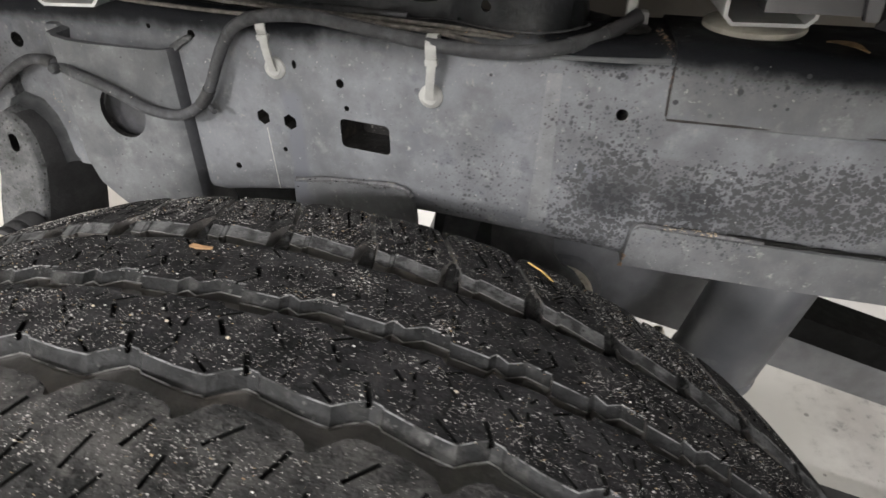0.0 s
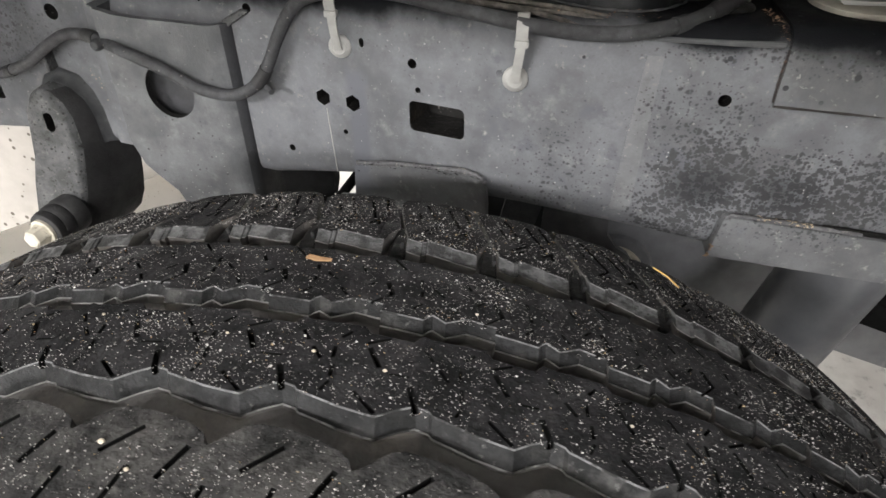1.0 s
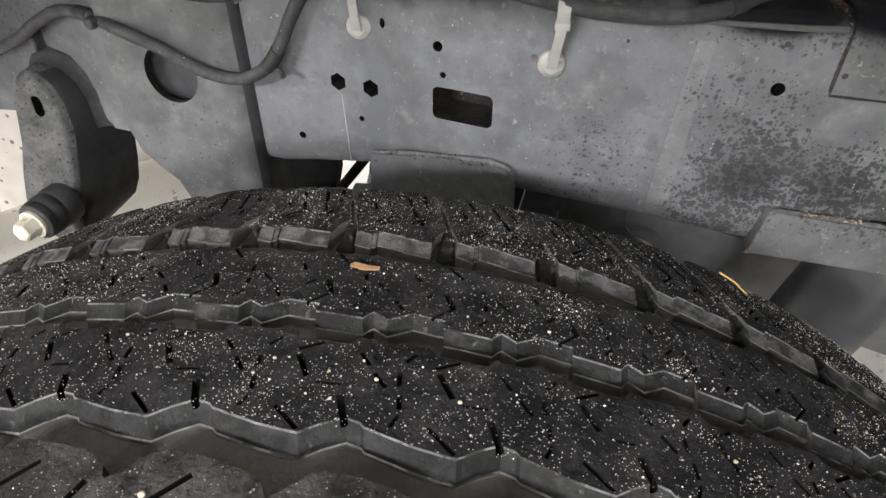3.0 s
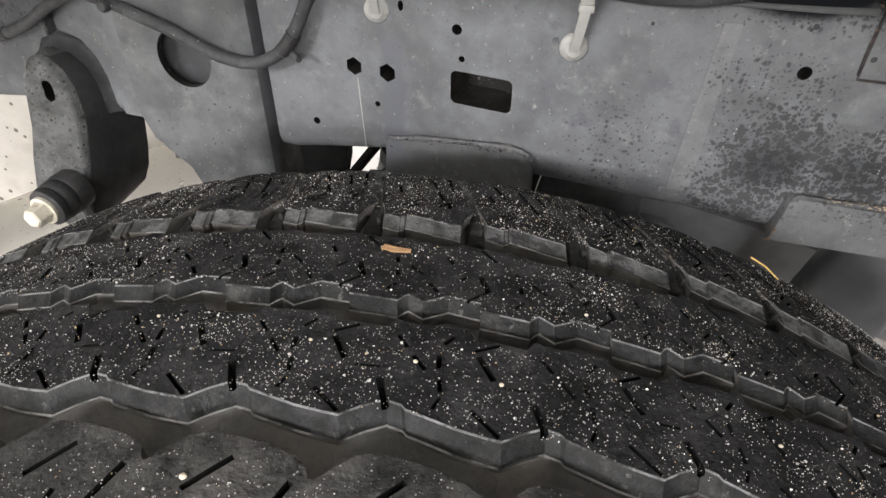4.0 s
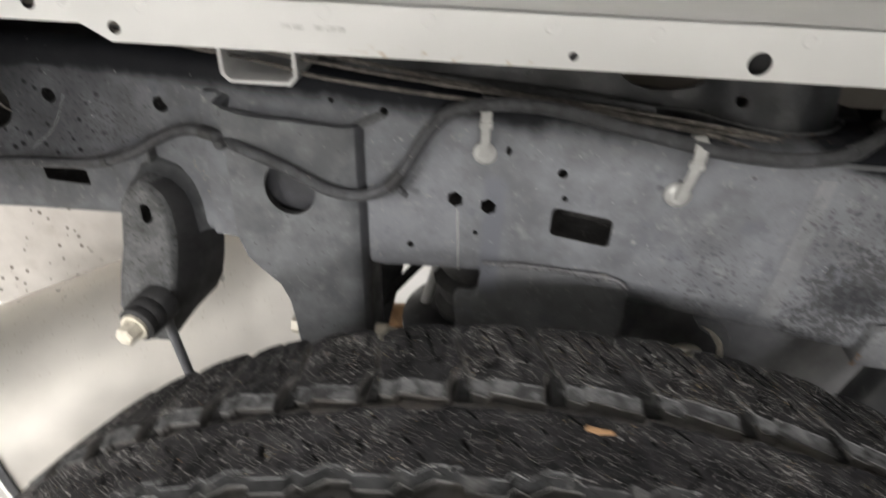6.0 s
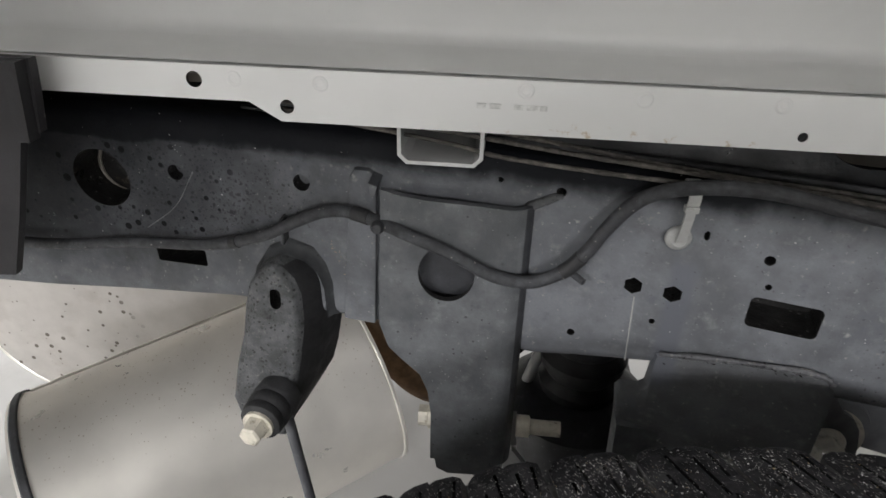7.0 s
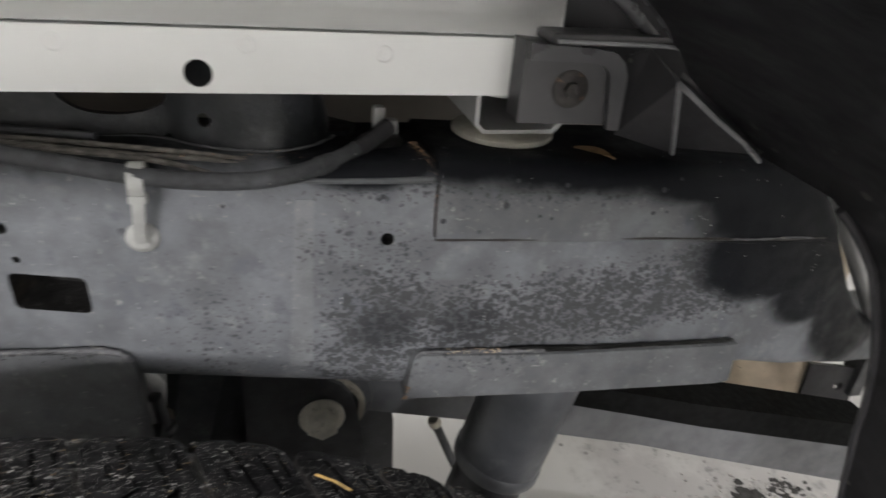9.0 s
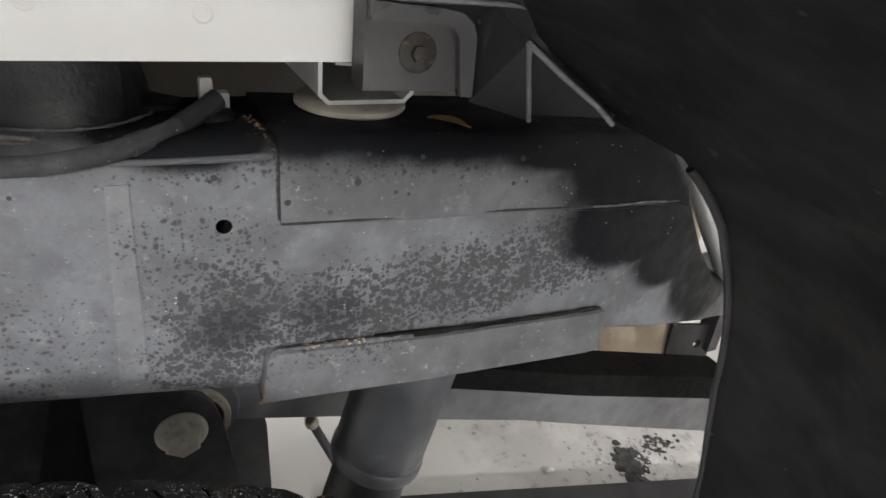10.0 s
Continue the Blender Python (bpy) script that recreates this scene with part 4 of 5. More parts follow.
def rib(name, far, near, sipes, drop=0.005, slope=0.004, shift=0.0, wall=None, edge=0.0005, top=None):
    """One pitch of a rib. far and near: its two edges as (u, v), u from left to right. The near wall runs down by drop
    while it comes forward by slope, ends on a thin worn lip and then falls to the groove's floor."""
    bm = bmesh.new()
    n = len(near)
    rings = []
    for z, forward, du in ((0.0, -edge, 0.0), (-0.8 * edge, 0.0, 0.0), (-drop, slope, shift), (-drop - 0.0002, slope + 0.0006, shift), (-drop - 0.0014, slope + 0.0007, shift), (-DEPTH, slope + 0.0016, shift)):
        rings.append([bm.verts.new(((u + du) * U, v - forward, z)) for u, v in near] + [bm.verts.new((u * U, v, z)) for u, v in reversed(far)])
    bm.faces.new(rings[0])
    bm.faces.new(rings[-1][::-1])
    for level, (a, b) in enumerate(zip(rings, rings[1:])):
        for i in range(len(a)):
            j = (i + 1) % len(a)
            f = bm.faces.new((a[i], b[i], b[j], a[j]))
            f.material_index = (2, 1, 3, 4, 4)[level] if i < n - 1 else (0 if level == 0 else 4)
    mats = [top or M_RUBBER, wall or M_WALL, M_CHAMFER, M_LIP, M_GROOVE, M_SHADE]
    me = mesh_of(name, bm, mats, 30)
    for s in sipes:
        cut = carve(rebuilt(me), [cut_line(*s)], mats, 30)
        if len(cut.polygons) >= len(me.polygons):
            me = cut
    for p in me.polygons:
        p.use_smooth = False
    out = bend(me)
    out.name = name
    return out


def wrapped(middle, some):
    """Cuts given by their place on the tyre, brought to a pitch about middle, with their ends in the neighbouring pitches."""
    out = []
    for u0, v0, u1, v1, *rest in some:
        for k in range(-3, 4):
            a, b = u0 - middle + k, u1 - middle + k
            if max(a, b) > -0.5 and min(a, b) < 0.5:
                out.append((a, v0, b, v1, *rest))
    return out


MARKS2 = [(-0.115, -0.2160, -0.035, -0.2236, 0.0021), (-0.035, -0.2232, -0.190, -0.2300, 0.0010), (0.175, -0.2105, 0.195, -0.2140, 0.0014), (0.212, -0.2180, 0.226, -0.2215, 0.0014),
          (0.310, -0.2151, 0.424, -0.2193, 0.0012), (0.498, -0.2236, 0.574, -0.2278, 0.0013), (0.179, -0.2293, 0.248, -0.2256, 0.0011), (-0.139, -0.1990, 0.0, -0.2053, 0.0012), (0.589, -0.2071, 0.651, -0.2112, 0.0014), (0.720, -0.2200, 0.790, -0.2165, 0.0011)]
MARKS3 = [(-0.082, -0.2514, 0.090, -0.2473, 0.0012), (-0.049, -0.2531, 0.070, -0.2611, 0.0019), (0.142, -0.2628, 0.313, -0.2624, 0.0009), (0.335, -0.2662, 0.419, -0.2745, 0.0021), (0.379, -0.2496, 0.462, -0.2540, 0.0013),
          (0.515, -0.2567, 0.613, -0.2612, 0.0014), (0.706, -0.2506, 0.774, -0.2469, 0.0012), (0.685, -0.2551, 0.700, -0.2600, 0.0014), (0.718, -0.2628, 0.736, -0.2679, 0.0014), (0.706, -0.2737, 0.744, -0.2696, 0.0010), (-0.057, -0.2721, 0.137, -0.2785, 0.0013)]
MARKS4 = [(-0.20, -0.3037, 0.02, -0.2946, 0.0016), (0.285, -0.3092, 0.395, -0.2988, 0.0018), (0.00, -0.3190, 0.055, -0.3065, 0.0015), (-0.43, -0.3200, -0.385, -0.3090, 0.0015), (0.20, -0.3270, 0.30, -0.3180, 0.0014), (-0.30, -0.3280, -0.19, -0.3190, 0.0014)]
SKEW = 0.22
PHASE = {"shoulder_block": 0.256, "tread_rib": 0.416, "tread_rib_inner": -0.085, "tread_rib_outer": 0.62, "shoulder_block_outer": 0.1}
tread = {
    "shoulder_block": rib("shoulder_block", [(-0.478, -0.1660), (-0.465 - SKEW, -0.1350), (-0.42 - SKEW, -0.1285), (-0.30 - SKEW, -0.1255), (-0.10 - SKEW, -0.1245), (-0.06 - SKEW, -0.1275), (0.02 - SKEW, -0.1250), (0.26 - SKEW, -0.1250), (0.40 - SKEW, -0.1285), (0.455 - SKEW, -0.1360), (0.470, -0.1660), (0.400, -0.1740)],
                          [(-0.405, -0.1740), (-0.385, -0.1782), (-0.220, -0.1806), (-0.212, -0.1795), (-0.178, -0.1790), (-0.170, -0.1772), (0.10, -0.1798), (0.105, -0.1804), (0.375, -0.1822)],
                          [(-0.36, -0.132, -0.10, -0.160, 0.0017), (-0.10, -0.160, -0.25, -0.168, 0.0014), (-0.07, -0.134, 0.14, -0.160, 0.0017), (0.10, -0.1665, 0.23, -0.1600, 0.0016), (0.10, -0.130, 0.21, -0.148, 0.0016), (0.20, -0.159, 0.22, -0.167, 0.0015), (-0.40, -0.146, -0.34, -0.154, 0.0015), (-0.20, -0.170, -0.10, -0.1655, 0.0014)],
                          drop=0.0030, slope=0.0068, shift=0.018, wall=M_EDGE),
    "tread_rib": rib("tread_rib", [(-0.5, -0.1985), (-0.2, -0.1975), (-0.15, -0.2005), (0.2, -0.1995), (0.25, -0.1965), (0.5, -0.1985)],
                     [(-0.5, -0.2338), (-0.123, -0.2346), (-0.090, -0.2324), (-0.055, -0.2310), (0.065, -0.2338), (0.245, -0.2290), (0.43, -0.2299), (0.5, -0.2300)], wrapped(0.416, MARKS2), drop=0.0034, slope=0.0040, shift=0.02),
    "tread_rib_inner": rib("tread_rib_inner", [(-0.5, -0.2440), (-0.06, -0.2435), (0.0, -0.2465), (0.36, -0.2470), (0.42, -0.2430), (0.5, -0.2440)],
                           [(-0.5, -0.2733), (-0.40, -0.2741), (-0.37, -0.2753), (-0.05, -0.2785), (0.14, -0.2795), (0.235, -0.2798), (0.36, -0.2762), (0.5, -0.2731)], wrapped(-0.085, MARKS3), drop=0.0055, slope=0.0034, shift=0.03),
    "tread_rib_outer": rib("tread_rib_outer", [(-0.5, -0.2978), (-0.44, -0.2960), (-0.35, -0.2922), (-0.28, -0.2898), (-0.19, -0.2886), (0.04, -0.2893), (0.266, -0.2911), (0.38, -0.2928), (0.45, -0.2946), (0.48, -0.2972), (0.5, -0.2978)], [(-0.5, -0.3330), (-0.1, -0.3315), (0.05, -0.3350), (0.3, -0.3320), (0.5, -0.3330)], MARKS4, slope=0.002, top=M_DUSTY),
    "shoulder_block_outer": rib("shoulder_block_outer", [(-0.455, -0.3480), (0.455, -0.3480)], [(-0.455, -0.3970), (0.455, -0.3970)],
                                [(-0.28, -0.358, -0.08, -0.386, 0.0014), (0.04, -0.358, 0.24, -0.386, 0.0014)], slope=0.002),
}


def carcass():
    """The ring under the tread and both sidewalls, turned about the axle."""
    prof = []
    for y in np.linspace(-0.400, -0.1265, 24):
        prof.append((crown(float(y)) - DEPTH + 0.0003, float(y)))
    far = [(0.374, -0.1200), (0.362, -0.1165), (0.340, -0.1140), (0.300, -0.1140), (0.260, -0.120), (0.232, -0.130), (0.220, -0.142)]
    near = [(0.220, -0.382), (0.232, -0.394), (0.260, -0.406), (0.300, -0.416), (0.340, -0.418), (0.366, -0.414), (0.380, -0.408)]
    return near + prof + far + [(0.216, -0.150), (0.216, -0.374)]


prof = carcass()
tyre = bmesh.new()
SEG = 192
rings = [[tyre.verts.new((r * math.sin(2 * math.pi * i / SEG), y, r * math.cos(2 * math.pi * i / SEG))) for i in range(SEG)] for r, y in prof]
for a, b in zip(rings, rings[1:] + rings[:1]):
    for i in range(SEG):
        tyre.faces.new((a[i], a[(i + 1) % SEG], b[(i + 1) % SEG], b[i]))
for f in tyre.faces:
    c = f.calc_center_median()
    f.material_index = 1 if math.hypot(c.x, c.z) > 0.385 and -0.40 < c.y < -0.125 else 0
body_ = part("tyre_body", tyre, [M_SIDE, M_GROOVE], wheel)
body_.location = (AX, 0, AZ)
rim = lathe([(0.219, 0.0), (0.226, 0.004), (0.219, 0.012), (0.205, 0.03), (0.200, 0.12), (0.205, 0.212), (0.219, 0.228), (0.226, 0.236), (0.219, 0.240), (0.198, 0.225), (0.19, 0.08), (0.12, 0.06), (0.07, 0.05), (0.0, 0.05)], 64,
            Matrix.Translation((AX, AY + 0.12, AZ)) @ Matrix.Rotation(radians(90), 4, "X"))
part("rim", rim, M_DARKPAINT, wheel, "dark steel rim")


random.seed(3)
# --- tread pieces, each on shared mesh data
for name, me in tread.items():
    for k in range(PITCHES):
        ob = new(name, me)
        ob.parent = wheel
        lift = 1 + (random.uniform(-0.0012, 0.0012) if "shoulder" in name else 0.0)
        ob.matrix_basis = Matrix.Translation((AX, 0, AZ)) @ Matrix.Rotation((k + PHASE[name]) * STEP, 4, "Y") @ Matrix.Diagonal((lift, 1, lift, 1))
# small rubber ties in the groove between neighbouring shoulder blocks
tie = bmesh.new()
lump_ = box(-0.0034, 0.0042, -0.1875, -0.1650, -DEPTH - 0.001, -0.0016, 0.0016, None, 3)
for v in lump_.verts:
    v.co.z -= 0.0040 * max(0.0, (-0.1700 - v.co.y) / 0.0175) * (v.co.z > -0.006)
    v.co.x += 0.0012 * math.sin(900 * v.co.y)
merge(tie, lump_)
box(0.0020, 0.0036, -0.1815, -0.1640, -DEPTH - 0.001, -0.0008, 0.0006, tie)
tie_me = bend(mesh_of("groove_tie", tie, [M_TIEBAR]))
for k in range(PITCHES):
    ob = new("groove_tie", tie_me)
    ob.parent = wheel
    ob.matrix_basis = Matrix.Translation((AX, 0, AZ)) @ Matrix.Rotation((k + 0.5 + PHASE["shoulder_block"]) * STEP, 4, "Y")


def tread_point(angle, y, lift=0.0):
    r = crown(y) + lift
    return Vector((AX + r * math.sin(angle), y, AZ + r * math.cos(angle)))


# ------------------------------------------------------------------ body of the truck: wheelhouse, cross members, bed
house = thing("wheelhouse_panel", "white painted wheelhouse panel with a punched lower flange", "body panel")
fl = [(-1.1, 0.889), (-0.304, 0.889), (-0.286, 0.8785), (0.2645, 0.8785), (0.2655, 0.9085), (-1.1, 0.9085)]
bm = prism(fl, 0.0, 0.0022, "y")
cut = [prism(ring_points(x, z, r, r, 20), -0.02, 0.02, "y") for x, z, r in ((-0.3340, 0.9000, 0.0046), (-0.2820, 0.8872, 0.0040), (-0.0040, 0.8860, 0.0026), (0.0990, 0.8880, 0.0066), (-0.45, 0.905, 0.004))]
ob = new("flange", carve(bm, cut, [M_WHITE, M_BLACK]))
ob.parent = house
tagged(ob, "white flange with round holes and faint rust marks")
# wall above the flange, rolling outwards over the tyre
prof = [(0.0012, 0.9085), (0.0150, 0.9092), (0.0360, 0.9105), (0.0470, 0.9135), (0.0505, 0.9190), (0.0495, 0.9260), (0.0430, 0.9370), (0.0310, 0.9510), (0.0180, 0.9670), (0.0020, 0.9870), (-0.022, 1.02), (-0.055, 1.055), (-0.11, 1.085), (-0.20, 1.105), (-0.32, 1.11), (-0.43, 1.09), (-0.445, 1.075)]
bm = bmesh.new()
cols = []
for x in (-1.1, -0.8, -0.4, 0.0, 0.305):
    cols.append([[bm.verts.new((x, y + off, z + off * 0.5)) for y, z in prof] for off in (0.0, 0.002)])
for a, b in zip(cols, cols[1:]):
    for s in (0, 1):
        for k in range(len(prof) - 1):
            bm.faces.new((a[s][k], b[s][k], b[s][k + 1], a[s][k + 1]))
    bm.faces.new((a[0][-1], b[0][-1], b[1][-1], a[1][-1]))
part("wall", bm, M_WHITE, house, "smooth white wheelhouse wall", 80)
# pressed spot welds along the flange
for x, z in ((-0.311, 0.9015), (-0.262, 0.9010), (-0.150, 0.9030), (-0.088, 0.9015), (-0.018, 0.9020), (0.040, 0.9010), (0.122, 0.9020), (0.188, 0.8990)):
    part("spot_weld", lathe([(0.0018, 0.0), (0.0030, 0.0005), (0.0040, 0.0004), (0.0046, 0.0)], 20, along((x, 0.0001, z), (x, -1.0, z))), M_WHITE, house)
# faint ink marks on the flange
for k, (x, w) in enumerate(((-0.176, 0.005), (-0.169, 0.006), (-0.156, 0.005), (-0.149, 0.006), (-0.142, 0.004))):
    part("ink_mark", box(x, x + w, -0.0006, 0.0004, 0.8925, 0.8952), M_STAMP, house)


# unseen outer skin of the bed side, its arch opening shaped to limit the light
arch = ring_points(-0.12, 0.44, 0.740, 0.600, 49, 180, 0)
skin = [(-1.3, 0.46), (-0.88, 0.44)] + arch + [(0.62, 0.44), (1.2, 0.46), (1.2, 1.40), (-1.3, 1.40)]
side = thing("unseen_bed_side", "unseen white outer bed side, added to limit the light through its arch", "body panel")
part("skin", prism(skin, -0.462, -0.458, "y"), M_WHITE, side)
part("arch_lip", tube([Vector((x, -0.456, z)) for x, z in arch], 0.005, 8), M_WHITE, side)


def crossmember(x0, x1, zlo):
    t = thing("bed_crossmember", "grey-white open channel bed crossmember over the rail", "crossmember", group="bed crossmembers")
    w = 0.0022
    outline = [(x0, 0.879), (x0, zlo + 0.005), (x0 + 0.005, zlo), (x1 - 0.005, zlo), (x1, zlo + 0.005), (x1, 0.879), (x1 - w, 0.879), (x1 - w, zlo + 0.006), (x1 - 0.006, zlo + w), (x0 + 0.006, zlo + w), (x0 + w, zlo + 0.006), (x0 + w, 0.879)]
    part("channel", prism(outline, 0.003, 0.62, "y"), M_BOX, t)
    part("web", prism([(x0 + 0.014, 0.874), (x1 - 0.010, 0.872), (x1 - 0.010, 0.8705), (x0 + 0.014, 0.8725)], 0.02, 0.60, "y"), M_BOX, t)


crossmember(-0.2205, -0.1710, 0.8560)
crossmember(0.2400, 0.2920, 0.8562)
bed = thing("bed_floor", "brownish painted underside of the truck bed", "truck bed", prism([(-1.1, 0.895), (0.9, 0.895), (0.9, 0.90), (-1.1, 0.90)], 0.012, 1.5, "y"), M_BED)
mount = thing("body_mount", "pale round body mount washer on the rail", "mount")
part("washer", lathe([(0, 0), (0.0285, 0), (0.0300, 0.0015), (0.0300, 0.0040), (0.0285, 0.0052), (0, 0.0052)], 40, Matrix.Translation((0.2625, 0.020, 0.8508))), M_DISC, mount)
# dark spring seat tower behind the cable
tower = thing("spring_tower", "dark greasy domed spring tower behind the rail", "suspension tower")
TOWER = [(-0.16, 0.045), (-0.05, 0.030), (0.03, 0.0215), (0.070, 0.0205), (0.094, 0.006), (0.110, -0.001), (0.130, -0.0045), (0.146, 0.000), (0.158, 0.011), (0.165, 0.028), (0.165, 0.10)]
plan = [(q.x, q.y) for q in smooth_line([(x, y, 0) for x, y in TOWER], 4)]
bm = bmesh.new()
shells = []
for back in (0.0, 0.004):
    shells.append([[bm.verts.new((x - (0.10 * lean + back) * (x > 0.155), y + 0.10 * lean + back, z)) for x, y in plan] for z, lean in ((0.8465, 0.0), (0.853, 0.02), (0.866, 0.05), (0.880, 0.08), (0.8945, 0.11))])
for sheet in shells:
    for a, b in zip(sheet, sheet[1:]):
        for i in range(len(plan) - 1):
            bm.faces.new((a[i], a[i + 1], b[i + 1], b[i]))
for row in (0, -1):
    for i in range(len(plan) - 1):
        bm.faces.new((shells[0][row][i], shells[0][row][i + 1], shells[1][row][i + 1], shells[1][row][i]))
for i in (0, -1):
    for k in range(4):
        bm.faces.new((shells[0][k][i], shells[0][k + 1][i], shells[1][k + 1][i], shells[1][k][i]))
bmesh.ops.recalc_face_normals(bm, faces=bm.faces)
oval = prism(ring_points(0.054, 0.872, 0.026, 0.0115, 24), -0.02, 0.06, "y")
bolt_hole = prism(ring_points(0.0985, 0.8627, 0.0034, 0.0034, 16), -0.03, 0.05, "y")
wall_ob = new("curved_wall", carve(bm, [oval, bolt_hole], [M_TOWER, M_BLACK], 50))
wall_ob.parent = tower
part("base_seam", tube([Vector((x, y - 0.0022, 0.8510)) for x, y in plan[6:-3]], 0.0007, 8, ripple=0.4, pitch=0.013), M_WELD, tower, "dusty sealant bead along the base")
part("side_lip", soften(prism([(0.160, 0.016), (0.174, 0.020), (0.178, 0.034), (0.160, 0.05)], 0.8508, 0.8532, "z"), 0.0006, 1), M_TOWER, tower)
part("rust_crumbs", crumbs([Vector((0.05, -0.008, 0.8515)), Vector((0.085, -0.013, 0.8512)), Vector((0.12, -0.016, 0.8510)), Vector((0.145, -0.013, 0.8510))], 130, 0.0014, 0.00034, 6), M_RUST, tower)

# thin dusty pipes lying between the cable and the tower
for run in (((-0.30, 0.022, 0.884), (-0.183, 0.014, 0.872), (-0.132, 0.012, 0.866), (-0.08, 0.010, 0.861), (-0.005, 0.006, 0.8545), (0.061, -0.008, 0.8515), (0.105, -0.016, 0.8500), (0.140, -0.020, 0.8420)),
            ((-0.30, 0.020, 0.880), (-0.194, 0.012, 0.867), (-0.161, 0.010, 0.861), (-0.109, 0.008, 0.8565), (-0.056, 0.0075, 0.853), (-0.005, 0.001, 0.8535), (0.047, -0.0105, 0.8530), (0.085, -0.019, 0.8500), (0.115, -0.022, 0.8410)),
            ((-0.28, 0.024, 0.888), (-0.147, 0.018, 0.871), (-0.111, 0.017, 0.866), (-0.075, 0.015, 0.861), (-0.022, 0.012, 0.856), (0.029, 0.003, 0.8545), (0.077, -0.0085, 0.8535), (0.115, -0.014, 0.8500), (0.150, -0.018, 0.8420))):
    thing("brake_pipe", "thin brown dusty brake pipe behind the cable", "pipe", tube(smooth_line(run, 8), 0.0014, 8, ripple=0.12, pitch=0.011), M_PIPE, group="thin pipes along the rail")

# ------------------------------------------------------------------ wheel liner
liner = thing("wheel_liner", "black moulded plastic wheel liner with a rolled edge", "wheel liner")
LR = 0.600


def liner_point(a, y, r=LR):
    return Vector((r * math.sin(radians(a)), y, AZ + r * math.cos(radians(a))))


bm = bmesh.new()
grid = []
edge_y = stations([16, 20, 22, 25, 28.4, 32, 33.5, 39.6, 40.4, 42, 44, 46.2, 49.3, 57.6, 67, 73, 82, 104], [-0.30, -0.16, -0.140, -0.122, -0.096, -0.060, -0.050, -0.035, -0.0985, -0.1009, -0.1002, -0.0975, -0.0890, -0.0702, -0.050, -0.045, -0.046, -0.050])
for a in [16, 19, 22, 25, 27, 30, 33, 36, 38, 39.6, 40.4] + list(np.linspace(42, 104, 36)):
    row = []
    for k in range(15):
        t = k / 14
        y = edge_y(float(a)) * (1 - t) - 0.44 * t
        r = LR + 0.006 * math.sin(6 * t) - 0.010 * math.exp(-((t - 0.30) / 0.05) ** 2) * (1 if a > 46 else 0.2) - 0.03 * max(0, t - 0.85)
        row.append(bm.verts.new(liner_point(float(a), y, r)))
    grid.append(row)
for a, b in zip(grid, grid[1:]):
    for k in range(14):
        bm.faces.new((a[k], b[k], b[k + 1], a[k + 1]))
bmesh.ops.solidify(bm, geom=bm.faces[:], thickness=0.003)
part("shell", bm, M_LINER, liner)
part("rolled_edge", tube([liner_point(a, edge_y(a) - 0.0026, LR - 0.001) for a in np.linspace(41, 104, 60)], 0.0026, 10), M_LINER, liner, "rounded black edge")
# mounting plate on the flange with its bolt
mp = [(0.2555, 0.8695), (0.312, 0.8685), (0.3135, 0.893), (0.308, 0.9035), (0.298, 0.908), (0.2555, 0.911)]
bm = prism(mp, -0.0195, -0.0020, "y")
mplate = part("mounting_plate", soften(bm, 0.0035, 3), M_LINER_LIGHT, liner, "dark grey moulded mounting plate")
rim_ = [(0.2565, 0.911), (0.292, 0.909), (0.303, 0.907), (0.309, 0.902), (0.3115, 0.896), (0.3125, 0.8665), (0.3055, 0.867), (0.3020, 0.895), (0.3000, 0.8985), (0.2965, 0.901), (0.2905, 0.902), (0.2565, 0.9025)]
part("raised_rim", soften(prism(rim_, -0.0245, -0.0190, "y"), 0.0022, 3, 25), M_RIM, mplate)
part("shelf", soften(box(0.264, 0.338, -0.032, -0.008, 0.9112, 0.9168), 0.0026, 3), M_LINER_LIGHT, liner, "glossy black moulded ledge")
bolt_m = along((0.2825, -0.0193, 0.8875), (0.2825, -0.03, 0.8875))
part("bolt_washer", lathe([(0, 0), (0.0098, 0), (0.0098, 0.0010), (0.0088, 0.0016), (0, 0.0016)], 28, bolt_m), M_BOLTDARK, mplate)
part("bolt_head", lathe([(0, 0.0016), (0.0042, 0.0016), (0.0040, 0.0040), (0, 0.0042)], 6, bolt_m), M_BOLTDARK, mplate, "rusty dark bolt head")
part("side_wall", soften(prism([(0.282, 0.900), (0.36, 0.890), (0.36, 1.02), (0.282, 1.02)], -0.002, 0.0, "y"), 0.0005, 1), M_LINER, liner)
# pale tube in place of the highlight along the ledge
part("edge_highlight", tube(smooth_line([(0.266, -0.033, 0.9135), (0.297, -0.0335, 0.9132), (0.328, -0.034, 0.9125), (0.339, -0.034, 0.9085), (0.350, -0.036, 0.8995), (0.361, -0.038, 0.8915)], 4), 0.0010, 8), M_GLINT, liner)
# two lighter tubes that stand for the highlight bands on the liner
part("fold_highlight", tube([Vector((0.270, -0.022, 0.951)), Vector((0.290, -0.022, 0.938)), Vector((0.307, -0.022, 0.928)), Vector((0.326, -0.022, 0.9125))], 0.0034, 12), M_RIM, liner, "lighter tube for the highlight on the liner's fold")
part("fold_highlight", tube([Vector((0.280, -0.036, 0.956)), Vector((0.300, -0.036, 0.940)), Vector((0.314, -0.036, 0.929)), Vector((0.330, -0.036, 0.914))], 0.0022, 12), M_RIM, liner)
part("back_panel", prism([(0.295, 0.895), (0.66, 0.80), (0.66, 1.13), (0.31, 1.13)], 0.020, 0.024, "y"), M_LINER, liner, "plain black panel behind the plate")
